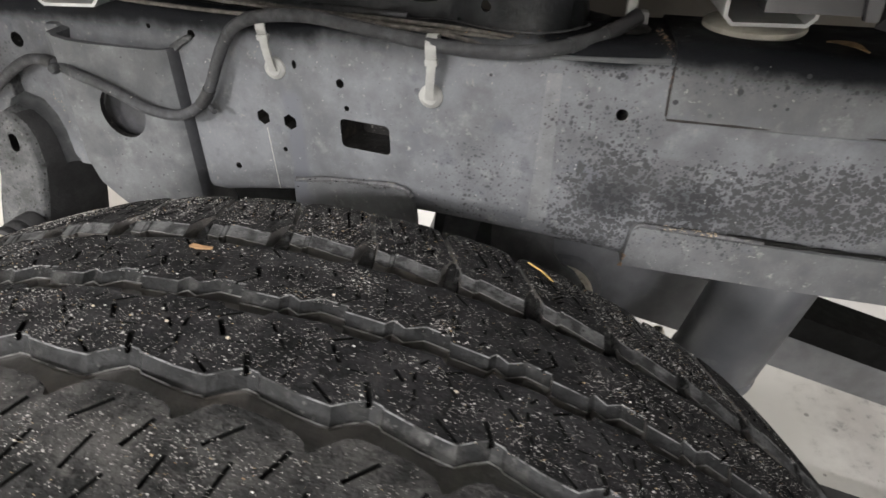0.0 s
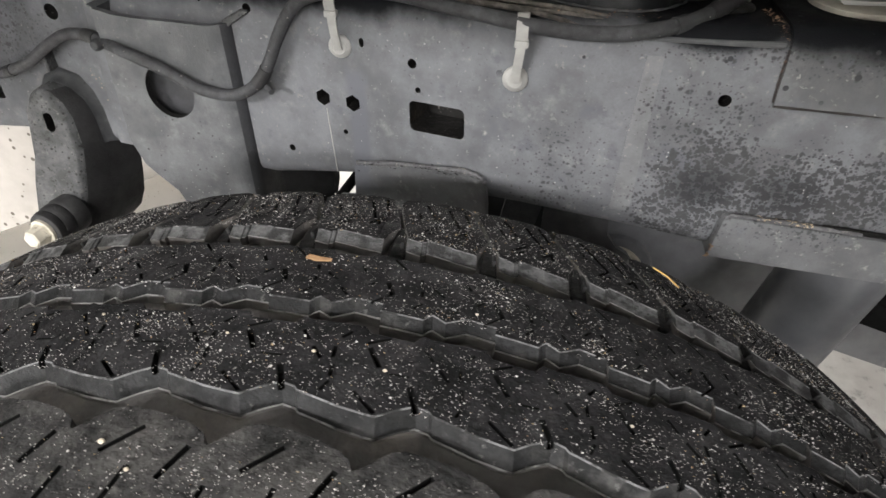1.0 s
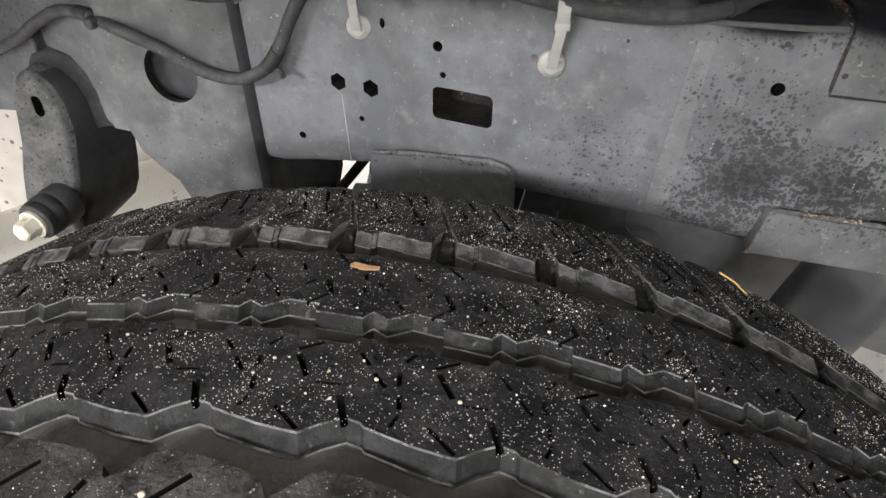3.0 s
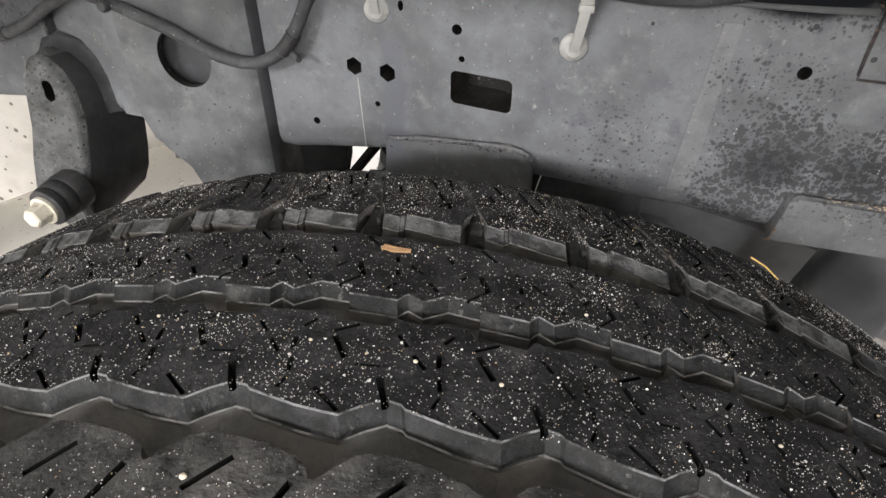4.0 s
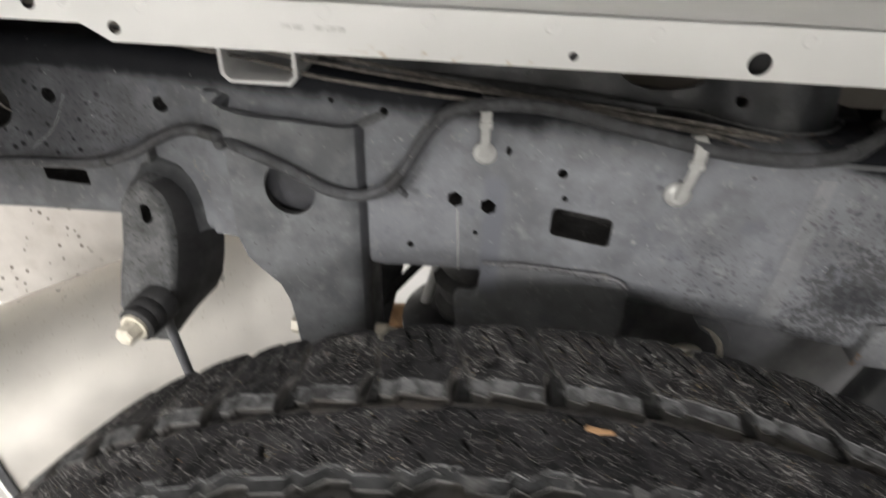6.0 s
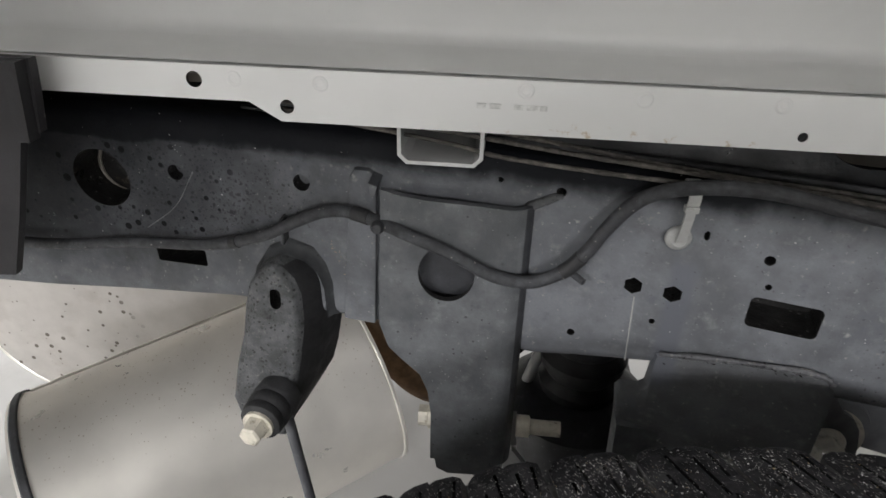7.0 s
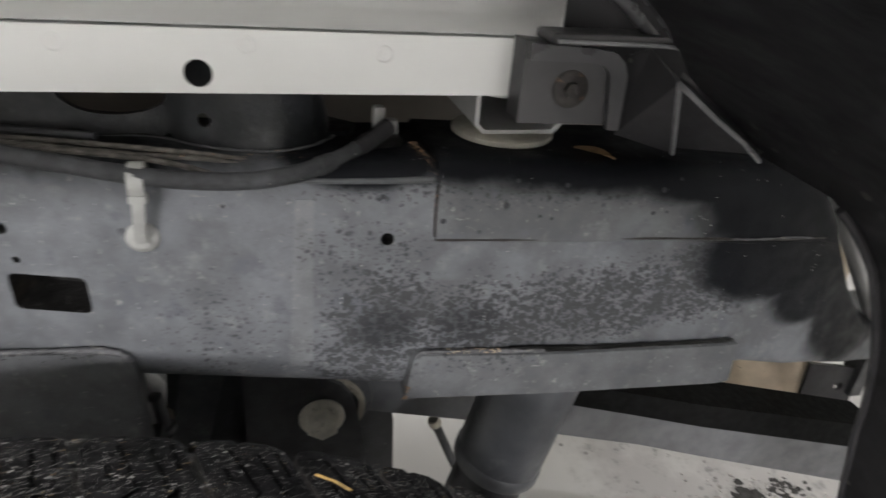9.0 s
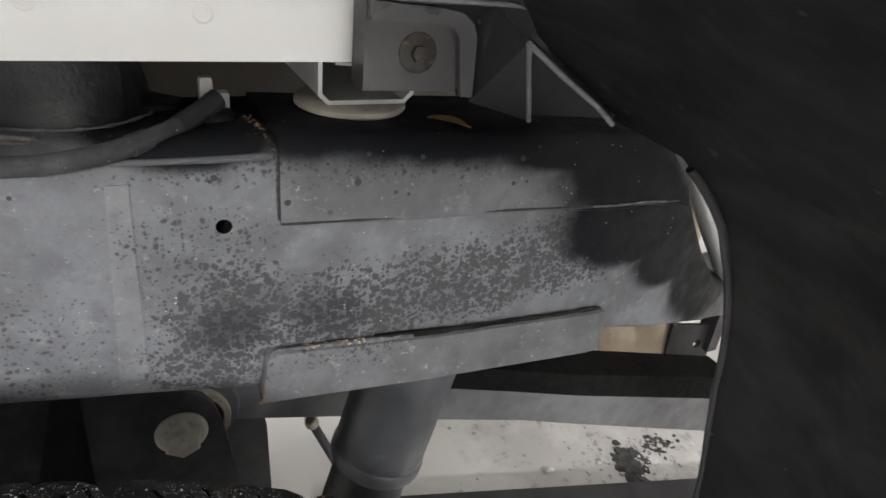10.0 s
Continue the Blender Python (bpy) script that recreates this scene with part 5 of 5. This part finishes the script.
G0, G1, G2 = liner_point(32.7, -0.056, 0.594), Vector((0.3525, -0.020, 0.8515)), liner_point(39.4, -0.058, 0.596)
part("gusset_rib", tube([G0, G1], 0.0014, 8), M_GLINT, liner)
part("gusset_rib", tube([G0, liner_point(35.6, -0.056, 0.594), liner_point(37.6, -0.062, 0.595), G2], 0.0015, 8), M_GLINT, liner)
bm = bmesh.new()
tri_ = [[bm.verts.new(v + Vector((0.003 * s, 0.004 * s, 0.002 * s))) for v in (G0, G1, G2)] for s in (1, 2)]
bm.faces.new(tri_[0]), bm.faces.new(tri_[1][::-1])
for i in range(3):
    bm.faces.new((tri_[0][i], tri_[0][(i + 1) % 3], tri_[1][(i + 1) % 3], tri_[1][i]))
part("gusset", bm, M_LINER, liner)
bm = bmesh.new()
quad = [[bm.verts.new(v + Vector((0.003 * s, 0.003 * s, 0))) for v in (Vector((0.313, -0.018, 0.905)), Vector((0.314, -0.018, 0.8625)), G1, G0, Vector((0.318, -0.030, 0.9112)))] for s in (0, 1)]
bm.faces.new(quad[0]), bm.faces.new(quad[1][::-1])
for i in range(5):
    bm.faces.new((quad[0][i], quad[0][(i + 1) % 5], quad[1][(i + 1) % 5], quad[1][i]))
part("corner_panel", bm, M_LINER, liner)

front = thing("front_liner", "black plastic wheel liner edge ahead of the tyre", "wheel liner")
part("shell", soften(prism([(-0.409, 0.9140), (-0.411, 0.897), (-0.415, 0.873), (-0.428, 0.869), (-0.445, 0.820), (-0.462, 0.776), (-0.60, 0.766), (-1.1, 0.760), (-1.1, 0.9140)], -0.026, -0.020, "y"), 0.002, 2), M_LINER, front)
part("flange", soften(prism([(-0.411, 0.9135), (-0.4165, 0.870), (-0.424, 0.870), (-0.419, 0.9135)], -0.034, -0.0245, "y"), 0.0015, 2), M_LINER, front)
# ------------------------------------------------------------------ under the truck
arm = thing("trailing_arm", "dark grey boxed steel trailing arm under the rail", "suspension arm")
part("beam", soften(prism([(0.15, 0.607), (0.20, 0.602), (0.30, 0.575), (0.392, 0.543), (0.496, 0.511), (0.596, 0.4795), (0.90, 0.395), (0.90, 0.289), (0.622, 0.391), (0.527, 0.427), (0.400, 0.467), (0.317, 0.497), (0.212, 0.526), (0.16, 0.540)], 0.148, 0.195, "y"), 0.008, 3), M_ARM, arm)
# black strip painted over the arm's upper edge, in place of shade
part("shade_strip", soften(prism([(0.385, 0.5475), (0.496, 0.5125), (0.596, 0.4810), (0.90, 0.3965), (0.90, 0.357), (0.605, 0.446), (0.505, 0.480), (0.389, 0.518)], 0.1440, 0.1980, "y"), 0.001, 1), M_SHADE, arm, "black strip for the shade along the arm's top")
part("eye", lathe([(0, 0), (0.038, 0), (0.040, 0.004), (0.040, 0.056), (0.038, 0.06), (0, 0.06)], 36, along((0.171, 0.143, 0.548), (0.171, 0.2, 0.548))), M_ARM, arm)
pivot = thing("pivot_bracket", "dark painted bracket plate holding a large pale bolt", "bracket")
part("plate", soften(prism([(0.098, 0.720), (0.150, 0.715), (0.158, 0.600), (0.168, 0.586), (0.180, 0.578), (0.188, 0.566), (0.193, 0.548), (0.197, 0.525), (0.201, 0.495), (0.207, 0.43), (0.090, 0.43), (0.0925, 0.513), (0.094, 0.60)], 0.128, 0.134, "y"), 0.003, 2), M_PIVOT, pivot)
part("plate", soften(prism([(0.105, 0.720), (0.200, 0.712), (0.225, 0.600), (0.243, 0.46), (0.246, 0.34), (0.115, 0.34), (0.110, 0.48), (0.100, 0.60)], 0.200, 0.208, "y"), 0.003, 2), M_DARKPAINT, pivot)
pm = along((0.1607, 0.129, 0.5445), (0.1607, 0.0, 0.5445)) @ Matrix.Rotation(0.45, 4, "Z")
big_bolt = part("bolt", lathe([(0, 0), (0.0210, 0), (0.0210, 0.003), (0.0178, 0.0060), (0, 0.0060)], 36, pm), M_BOLT, pivot, "large pale zinc flange bolt")
part("bolt_head", lathe([(0, 0.0055), (0.0158, 0.0055), (0.0154, 0.0150), (0.0135, 0.0172), (0, 0.0172)], 6, pm), M_BOLT, big_bolt, "", 30)
ring_m = along((0.168, 0.1425, 0.5445), (0.168, 0.0, 0.5445))
eye_ring = part("bushing", lathe([(0.0285, 0), (0.0335, 0), (0.0345, 0.003), (0.0335, 0.0075), (0.0285, 0.0075)], 36, ring_m), M_ZINC, pivot, "pale steel bushing ring")
part("rubber", lathe([(0.010, 0), (0.0288, 0), (0.0275, 0.006), (0.010, 0.007)], 36, ring_m), M_SIDE, eye_ring)

shock = thing("shock_absorber", "dark grey shock absorber tube leaning under the rail", "shock absorber")
S0, S1 = Vector((0.340, 0.045, 0.700)), Vector((0.264, 0.045, 0.400))
dtube = part("dust_tube", lathe([(0, 0), (0.035, 0), (0.0368, 0.003), (0.0368, 0.150), (0.0345, 0.156), (0, 0.156)], 40, along(S0, S1)), M_SHOCK, shock)
part("body", lathe([(0, 0.150), (0.0315, 0.150), (0.0315, 0.34), (0, 0.34)], 40, along(S0, S1)), M_DARKPAINT, shock)
part("dust_ring", lathe([(0.0368, 0.143), (0.0382, 0.145), (0.0382, 0.153), (0.0368, 0.156)], 40, along(S0, S1)), M_ARM, dtube)

rod = thing("brake_line_rod", "thin dark steel rod beside the shock absorber", "rod")
ROD = [(0.281, 0.172, 0.482), (0.308, 0.172, 0.416), (0.334, 0.172, 0.352)]
part("shaft", tube([Vector(q) for q in ROD], 0.0048, 12), M_DARKPAINT, rod)
part("knuckle", lathe([(0, 0), (0.0065, 0), (0.0070, 0.002), (0.0070, 0.008), (0.0055, 0.010), (0, 0.010)], 16, along(ROD[0], ROD[1])), M_ZINC, rod, "pale worn knuckle")
nut = thing("spring_stud", "dusty steel stud and nut behind the lower plate", "bolt")
part("shank", lathe([(0, 0), (0.008, 0), (0.008, 0.055), (0.006, 0.058), (0, 0.058)], 16, along((0.012, 0.125, 0.560), (0.012, 0.125, 0.7))), M_ARM, nut)
part("nut", lathe([(0, 0.010), (0.0150, 0.010), (0.0150, 0.024), (0.013, 0.026), (0, 0.026)], 6, along((0.012, 0.125, 0.560), (0.012, 0.125, 0.7))), M_ARM, nut, "", 30)
part("washer", lathe([(0, 0.0), (0.024, 0.0), (0.024, 0.006), (0.020, 0.009), (0, 0.009)], 24, along((0.012, 0.125, 0.560), (0.012, 0.125, 0.7))), M_ZINC, nut)
part("seat", lathe([(0, -0.15), (0.030, -0.15), (0.030, 0.0), (0, 0.0)], 20, along((0.012, 0.125, 0.560), (0.012, 0.125, 0.7))), M_DARKPAINT, nut)
muffler = thing("muffler", "dull aluminised steel muffler with rolled end seams", "muffler")
mdir = Vector((0.792, 0.594, 0.139)).normalized()
m0 = Vector((-0.712, 0.172, 0.264))
mc = m0 + mdir * 0.2
mm = along(m0, m0 + mdir)
MR, ML = 0.156, 0.436
can_shell = part("shell", lathe([(MR, 0.004), (MR + 0.004, 0.010), (MR, 0.016), (MR, ML - 0.008), (MR + 0.001, ML - 0.004), (MR, ML)], 96, mm), M_STEEL, muffler)
part("end_cap", lathe([(0, 0.010), (MR - 0.028, 0.008), (MR - 0.008, 0.004), (MR - 0.002, -0.002), (MR + 0.002, -0.002), (MR + 0.003, 0.006)], 96, mm), M_STEEL, muffler)
part("end_cap", lathe([(0, ML - 0.004), (MR - 0.028, ML - 0.002), (MR - 0.008, ML + 0.001), (MR - 0.002, ML + 0.003), (MR, ML + 0.001), (MR, ML - 0.002)], 96, mm), M_STEEL, can_shell)
part("end_seam", lathe([(MR + 0.0002, ML), (MR + 0.0030, ML + 0.001), (MR + 0.0030, ML + 0.005), (MR - 0.002, ML + 0.006)], 96, mm), M_STEEL, can_shell)
part("end_seam", lathe([(MR + 0.0042, 0.002), (MR + 0.0060, 0.004), (MR + 0.0060, 0.011), (MR + 0.0042, 0.013)], 96, mm), M_DARKPAINT, can_shell, "dark rolled end seam")
seam_n = Vector((-0.490, 0.483, 0.726)).normalized()
part("lock_seam", tube([m0 + mdir * (0.012 + 0.045 * i) + seam_n * 0.1565 for i in range(10)], 0.0045, 10), M_STEEL, can_shell)
part("hanger_rod", tube([Vector((-0.450, 0.36, 0.430)), Vector((-0.434, 0.36, 0.55)), Vector((-0.40, 0.35, 0.897))], 0.006, 10), M_DARKPAINT, muffler)
shield = thing("heat_shield", "pale dusty metal heat shield with dark dirt specks behind the muffler", "heat shield")
outline = [(-0.40, 0.66), (-0.40, 0.10), (-0.70, 0.040)] + ring_points(-0.96, 0.262, 0.215, 0.215, 14, 272, 170) + [(-1.20, 0.42), (-1.20, 0.66)]
part("sheet", soften(prism(outline, 0.580, 0.586, "y"), 0.002, 2), M_SHIELD, shield)
part("rolled_edge", tube([Vector((x, 0.583, z)) for x, z in outline[1:-1]], 0.005, 8), M_STEEL, shield)
part("hanger_rod", tube([Vector((-0.60, 0.59, 0.62)), Vector((-0.60, 0.60, 0.897))], 0.006, 8), M_DARKPAINT, shield)
pipe = thing("outlet_pipe", "rusty brown exhaust outlet pipe at the end of the muffler", "exhaust")
part("tube", tube(smooth_line([(-0.385, 0.430, 0.395), (-0.345, 0.450, 0.372), (-0.302, 0.455, 0.318), (-0.240, 0.480, 0.250), (-0.10, 0.540, 0.220)], 6), 0.028, 20), M_BROWNPIPE, pipe)
pipe = thing("resonator", "brownish stainless exhaust resonator behind the rail", "exhaust")
part("can", lathe([(0, 0), (0.083, 0), (0.088, 0.006), (0.088, 0.34), (0.083, 0.345), (0, 0.345)], 48, along((0.862, 0.34, 0.345), (0.832, 0.37, 0.9))), M_EXHAUST, pipe)
part("hanger_rod", tube([Vector((0.84, 0.34, 0.5)), Vector((0.84, 0.36, 0.90))], 0.006, 8), M_DARKPAINT, pipe)
tag = thing("mounting_tab", "black flat steel tab with a round hole", "bracket")
bm = prism([(0.868, 0.425), (0.965, 0.405), (0.975, 0.300), (0.905, 0.310), (0.890, 0.345), (0.872, 0.352)], 0.25, 0.256, "y")
ob = new("plate", carve(bm, [prism(ring_points(0.937, 0.374, 0.0085, 0.0085, 18), 0.2, 0.3, "y")], [M_LINER]))
ob.parent = tag
part("leg", box(0.955, 0.975, 0.24, 0.27, 0.36, 0.90), M_DARKPAINT, tag)
strip = thing("bumper_bracket", "bright silver metal strip behind the liner's edge", "bracket")
part("bar", tube([Vector((0.520, 0.036, 0.832)), Vector((0.5386, 0.036, 0.8089)), Vector((0.5826, 0.036, 0.7539)), Vector((0.6266, 0.036, 0.6989)), Vector((0.650, 0.036, 0.668))], 0.0108, 20), M_STRIP, strip)
inner_bed = thing("inner_panel", "brown-grey inner panel under the truck bed", "body panel", box(-1.1, 0.95, 0.30, 0.31, 0.66, 0.8945), M_BED)
axle = thing("axle_tube", "dark rear axle tube", "axle")
part("tube", lathe([(0, 0), (0.042, 0), (0.042, 0.9), (0, 0.9)], 28, along((0, -0.14, 0.40), (0, 0.8, 0.40))), M_DARKPAINT, axle)
spring = thing("air_spring", "black ribbed rubber bump stop behind the plate", "bump stop")
part("bellows", lathe([(0, 0), (0.042, 0), (0.044, 0.012), (0.037, 0.022), (0.044, 0.034), (0.046, 0.046), (0.037, 0.058), (0.044, 0.070), (0.042, 0.084), (0, 0.084)], 40, Matrix.Translation((-0.060, 0.20, 0.53))), M_SIDE, spring)
part("column", lathe([(0, 0), (0.080, 0), (0.080, 0.12), (0.06, 0.135), (0, 0.135)], 32, Matrix.Translation((-0.062, 0.20, 0.395))), M_DARKPAINT, spring)
part("upper_mount", lathe([(0, 0), (0.030, 0), (0.030, 0.26), (0, 0.26)], 24, Matrix.Translation((-0.055, 0.20, 0.61))), M_DARKPAINT, spring)
bracket = thing("axle_bracket", "axle bracket blackened for shade, with a pale strut, behind the suspension plate", "bracket")
# plate and brace coloured near-black for the shaded void here
part("plate", soften(prism([(-0.215, 0.70), (-0.134, 0.70), (-0.138, 0.590), (-0.147, 0.550), (-0.160, 0.490), (-0.172, 0.43), (-0.215, 0.43)], 0.19, 0.21, "y"), 0.004, 2), M_SHADE, bracket)
part("brace", tube([Vector((-0.165, 0.185, 0.535)), Vector((-0.133, 0.185, 0.578)), Vector((-0.100, 0.185, 0.622))], 0.0055, 12), M_SHADE, bracket)
part("strut", tube([Vector((-0.092, 0.20, 0.640)), Vector((-0.100, 0.20, 0.590)), Vector((-0.120, 0.20, 0.51)), Vector((-0.135, 0.20, 0.45))], 0.006, 12), M_BOX, bracket, "pale thin strut")
stud = thing("side_bolt", "pale zinc bolt through the side of the plate", "bolt")
part("shank", lathe([(0, 0), (0.0085, 0), (0.0085, 0.010), (0.006, 0.011), (0.006, 0.034), (0, 0.034)], 14, along((-0.1345, 0.026, 0.634), (0.0, 0.026, 0.634))), M_ZINC, stud)
part("head", lathe([(0, 0), (0.0105, 0), (0.0105, 0.003), (0.0085, 0.004), (0.0085, 0.011), (0, 0.012)], 6, along((-0.2012, 0.040, 0.622), (-0.30, 0.040, 0.622))), M_ZINC, stud, "", 30)
saddle = thing("pipe_saddle", "small pale folded metal saddle beside the bump stop", "bracket")
part("plate", soften(prism([(-0.138, 0.480), (-0.137, 0.515), (-0.131, 0.529), (-0.126, 0.522), (-0.113, 0.503), (-0.113, 0.480)], 0.098, 0.106, "y"), 0.001, 1), M_BOX, saddle)
part("fold", soften(prism([(0.104, 0.529), (0.150, 0.529), (0.150, 0.524), (0.104, 0.524)], -0.133, -0.126, "x"), 0.001, 1), M_BOX, saddle)
# dark block added to close the bright gap beside the pivot
post = thing("gap_block", "dark block added to close the gap beside the pivot bracket", "bracket")
part("post", soften(prism([(0.046, 0.715), (0.124, 0.715), (0.124, 0.40), (0.010, 0.40)], 0.135, 0.195, "y"), 0.004, 2), M_DARKPAINT, post)
# ------------------------------------------------------------------ grit and slivers on the tread
rng = np.random.default_rng(5)
BANDS = ((-0.179, -0.127), (-0.2325, -0.2005), (-0.2765, -0.2475), (-0.331, -0.300))


def on_tread(y):
    return any(lo < y < hi for lo, hi in BANDS)


places = []
while len(places) < 3600:
    y = float(rng.uniform(-0.331, -0.127))
    if on_tread(y):
        places.append((float(rng.uniform(-0.66, 0.76)), y))
while len(places) < 20500:
    a, y, spread = float(rng.uniform(-0.66, 0.76)), float(rng.uniform(-0.331, -0.127)), float(rng.uniform(0.003, 0.011))
    for _ in range(int(6 + 60 * rng.random() ** 3)):
        q = y + float(rng.normal(0, spread))
        if on_tread(q):
            places.append((a + float(rng.normal(0, spread)) / 0.41, q))
corner = np.array([(1, 0, 0), (-1, 0, 0), (0, 1, 0), (0, -1, 0), (0, 0, 1), (0, 0, -1)], float)
facet = [(0, 2, 4), (2, 1, 4), (1, 3, 4), (3, 0, 4), (2, 0, 5), (1, 2, 5), (3, 1, 5), (0, 3, 5)]
verts, faces = [], []
for a, y in places:
    r = 0.00009 + 0.00014 * float(rng.random()) + 0.00034 * float(rng.random()) ** 16
    turn = np.array(Euler(rng.uniform(0, 6, 3)).to_matrix())
    shape = (corner * r * rng.uniform(0.65, 1.25, (6, 1))) @ turn + np.array(tread_point(a, y, r * 0.4))
    faces += [tuple(i + len(verts) for i in f) for f in facet]
    verts += [tuple(v) for v in shape]
me = bpy.data.meshes.new("grit")
me.from_pydata(verts, [], faces)
me.materials.append(M_STONE)
tagged(new("grit", me), "pale grit and small stones scattered over the tread", "grit", "", "stuff")
for a, y, r in ((-0.058, -0.3010, 0.0013), (0.053, -0.2590, 0.0009), (-0.02, -0.2560, 0.0008), (0.11, -0.262, 0.0009), (0.17, -0.225, 0.0008), (-0.14, -0.250, 0.0008), (0.30, -0.258, 0.0009), (-0.03, -0.308, 0.0010)):
    bm = bmesh.new()
    r *= 0.62
    bmesh.ops.create_icosphere(bm, subdivisions=2, radius=r)
    for v in bm.verts:
        v.co *= 1 + 0.25 * noise.noise(v.co * 900 + Vector((a * 50, 0, 0)))
    bmesh.ops.transform(bm, matrix=Matrix.Translation(tread_point(a, y, r * 0.5)) @ Matrix.Diagonal((1.2, 1, 0.8, 1)), verts=bm.verts)
    thing("pebble", "tiny pale pebble lying on the tread", "stone", bm, M_PEBBLE, group="pebbles on the tread")
for a, y, ln, turn in ((0.0135, -0.2065, 0.0105, 2),):
    s = thing("wood_sliver", "small orange-brown wood sliver lying on the tread", "sliver")
    bm = bmesh.new()
    for k, (dx, dy, l2, w2, t2) in enumerate(((0, 0, 1.0, 0.0009, 0), (0.001, -0.0008, 0.62, 0.0006, 5), (-0.0022, 0.0008, 0.45, 0.0005, -9))):
        own = prism([(-ln / 2 * l2, -w2 * 0.7), (-ln * 0.2 * l2, -w2), (ln * 0.1 * l2, -w2 * 0.8), (ln / 2 * l2, -w2 * 0.6), (ln * 0.46 * l2, w2 * 0.2), (ln * 0.49 * l2, w2 * 0.8), (ln * 0.1 * l2, w2), (-ln * 0.3 * l2, w2 * 0.8), (-ln * 0.48 * l2, w2 * 0.9)], 0.0, 0.0007, "z")
        bmesh.ops.transform(own, matrix=Matrix.Translation((dx, dy, 0.0001 * k)) @ Matrix.Rotation(radians(t2), 4, "Z"), verts=own.verts)
        merge(bm, own)
    bmesh.ops.transform(bm, matrix=Matrix.Translation(tread_point(a, y)) @ Matrix.Rotation(radians(-turn), 4, "Z"), verts=bm.verts)
    part("splinter", bm, M_TWIG, s)
straw = thing("straw", "thin yellow straw stuck in the shoulder blocks", "straw")
part("blade", tube([Vector((0.1410, -0.158, 0.7845)), Vector((0.1475, -0.1592, 0.7812)), Vector((0.1535, -0.1602, 0.7762))], 0.00036, 6), M_STRAW, straw)
# dry leaf on the rail
leaf = bmesh.new()
base, tip, half = Vector((0.2955, -0.010, 0.8520)), Vector((0.3115, -0.0290, 0.8515)), 0.0058
rows = []
for i in range(9):
    t = i / 8
    c = base.lerp(tip, t) + Vector((0, 0, 0.0014 * math.sin(3.1 * t)))
    w = half * math.sin(math.pi * min(1, 0.06 + t)) ** 0.8
    side_ = Vector((0.8, 0.6, 0)) * w
    rows.append([leaf.verts.new(c - side_ + Vector((0, 0, 0.0012))), leaf.verts.new(c), leaf.verts.new(c + side_ + Vector((0, 0, 0.0009)))])
for a, b in zip(rows, rows[1:]):
    for k in range(2):
        leaf.faces.new((a[k], b[k], b[k + 1], a[k + 1]))
bmesh.ops.solidify(leaf, geom=leaf.faces[:], thickness=0.0005)
thing("dry_leaf", "small dry brown leaf lying on the rail's top", "leaf", leaf, M_LEAF)
# dark beam lying on the floor under the truck
lift = thing("lift_arm", "long dark steel lift arm resting on the floor", "lift arm")
bm = box(-0.60, 0.60, -0.045, 0.045, -0.012, 0.03, 0.004)
bmesh.ops.transform(bm, matrix=Matrix.Translation((0.95, 0.226, 0)) @ Matrix.Rotation(-0.28, 4, "Z"), verts=bm.verts)
part("beam", bm, M_LINER, lift)
# dirt on the floor
random.seed(9)
dirt, clump = bmesh.new(), bmesh.new()


def lump(bm, x, y, r, flat):
    m = Matrix.Translation((x, y, -0.012 + r * 0.25 * flat)) @ Euler((random.uniform(-0.3, 0.3), random.uniform(-0.3, 0.3), random.uniform(0, 6))).to_matrix().to_4x4() @ Matrix.Diagonal((r, r * random.uniform(0.6, 0.9), r * flat, 1))
    bmesh.ops.create_icosphere(bm, subdivisions=1, radius=1.0, matrix=m)


for _ in range(300):
    d, q = abs(random.gauss(0, 0.075)), random.uniform(0, 6.28)
    lump(dirt, 1.02 + d * math.cos(q) * 1.1, 0.355 + d * math.sin(q) * 0.8, random.uniform(0.0012, 0.0048) * random.choice((0.6, 0.8, 1, 1.3)), 0.7)
for _ in range(150):
    k = random.uniform(0, 1)
    lump(clump, 1.005 - 0.030 * k + random.gauss(0, 0.014) * (1.2 - k), 0.362 - 0.060 * k + random.gauss(0, 0.016), random.uniform(0.006, 0.017), 0.22)
for _ in range(90):
    lump(clump, 1.085 + random.gauss(0, 0.022), 0.365 + random.gauss(0, 0.012), random.uniform(0.003, 0.008), 0.12)
thing("oily_clump", "dark oily dirt clump on the pale floor", "dirt", clump, M_DIRT, kind="stuff")
for x, y, r in ((0.819, 0.385, 0.0085), (0.628, 0.396, 0.0070), (0.933, 0.367, 0.0055)):
    bm = bmesh.new()
    bmesh.ops.create_icosphere(bm, subdivisions=2, radius=1.0)
    for v in bm.verts:
        v.co = Vector((v.co.x * r * 1.5, v.co.y * r * 0.8, v.co.z * r * 0.6)) * random.uniform(0.86, 1.1)
        v.co += Vector((x, y, -0.012 + r * 0.5))
    thing("pebble", "small white stone lying on the pale floor", "stone", bm, M_CRUMB, group="stones on the floor")
thing("floor_dirt", "pale crumbly dirt scattered on the workshop floor", "dirt", dirt, M_CRUMB, kind="stuff")
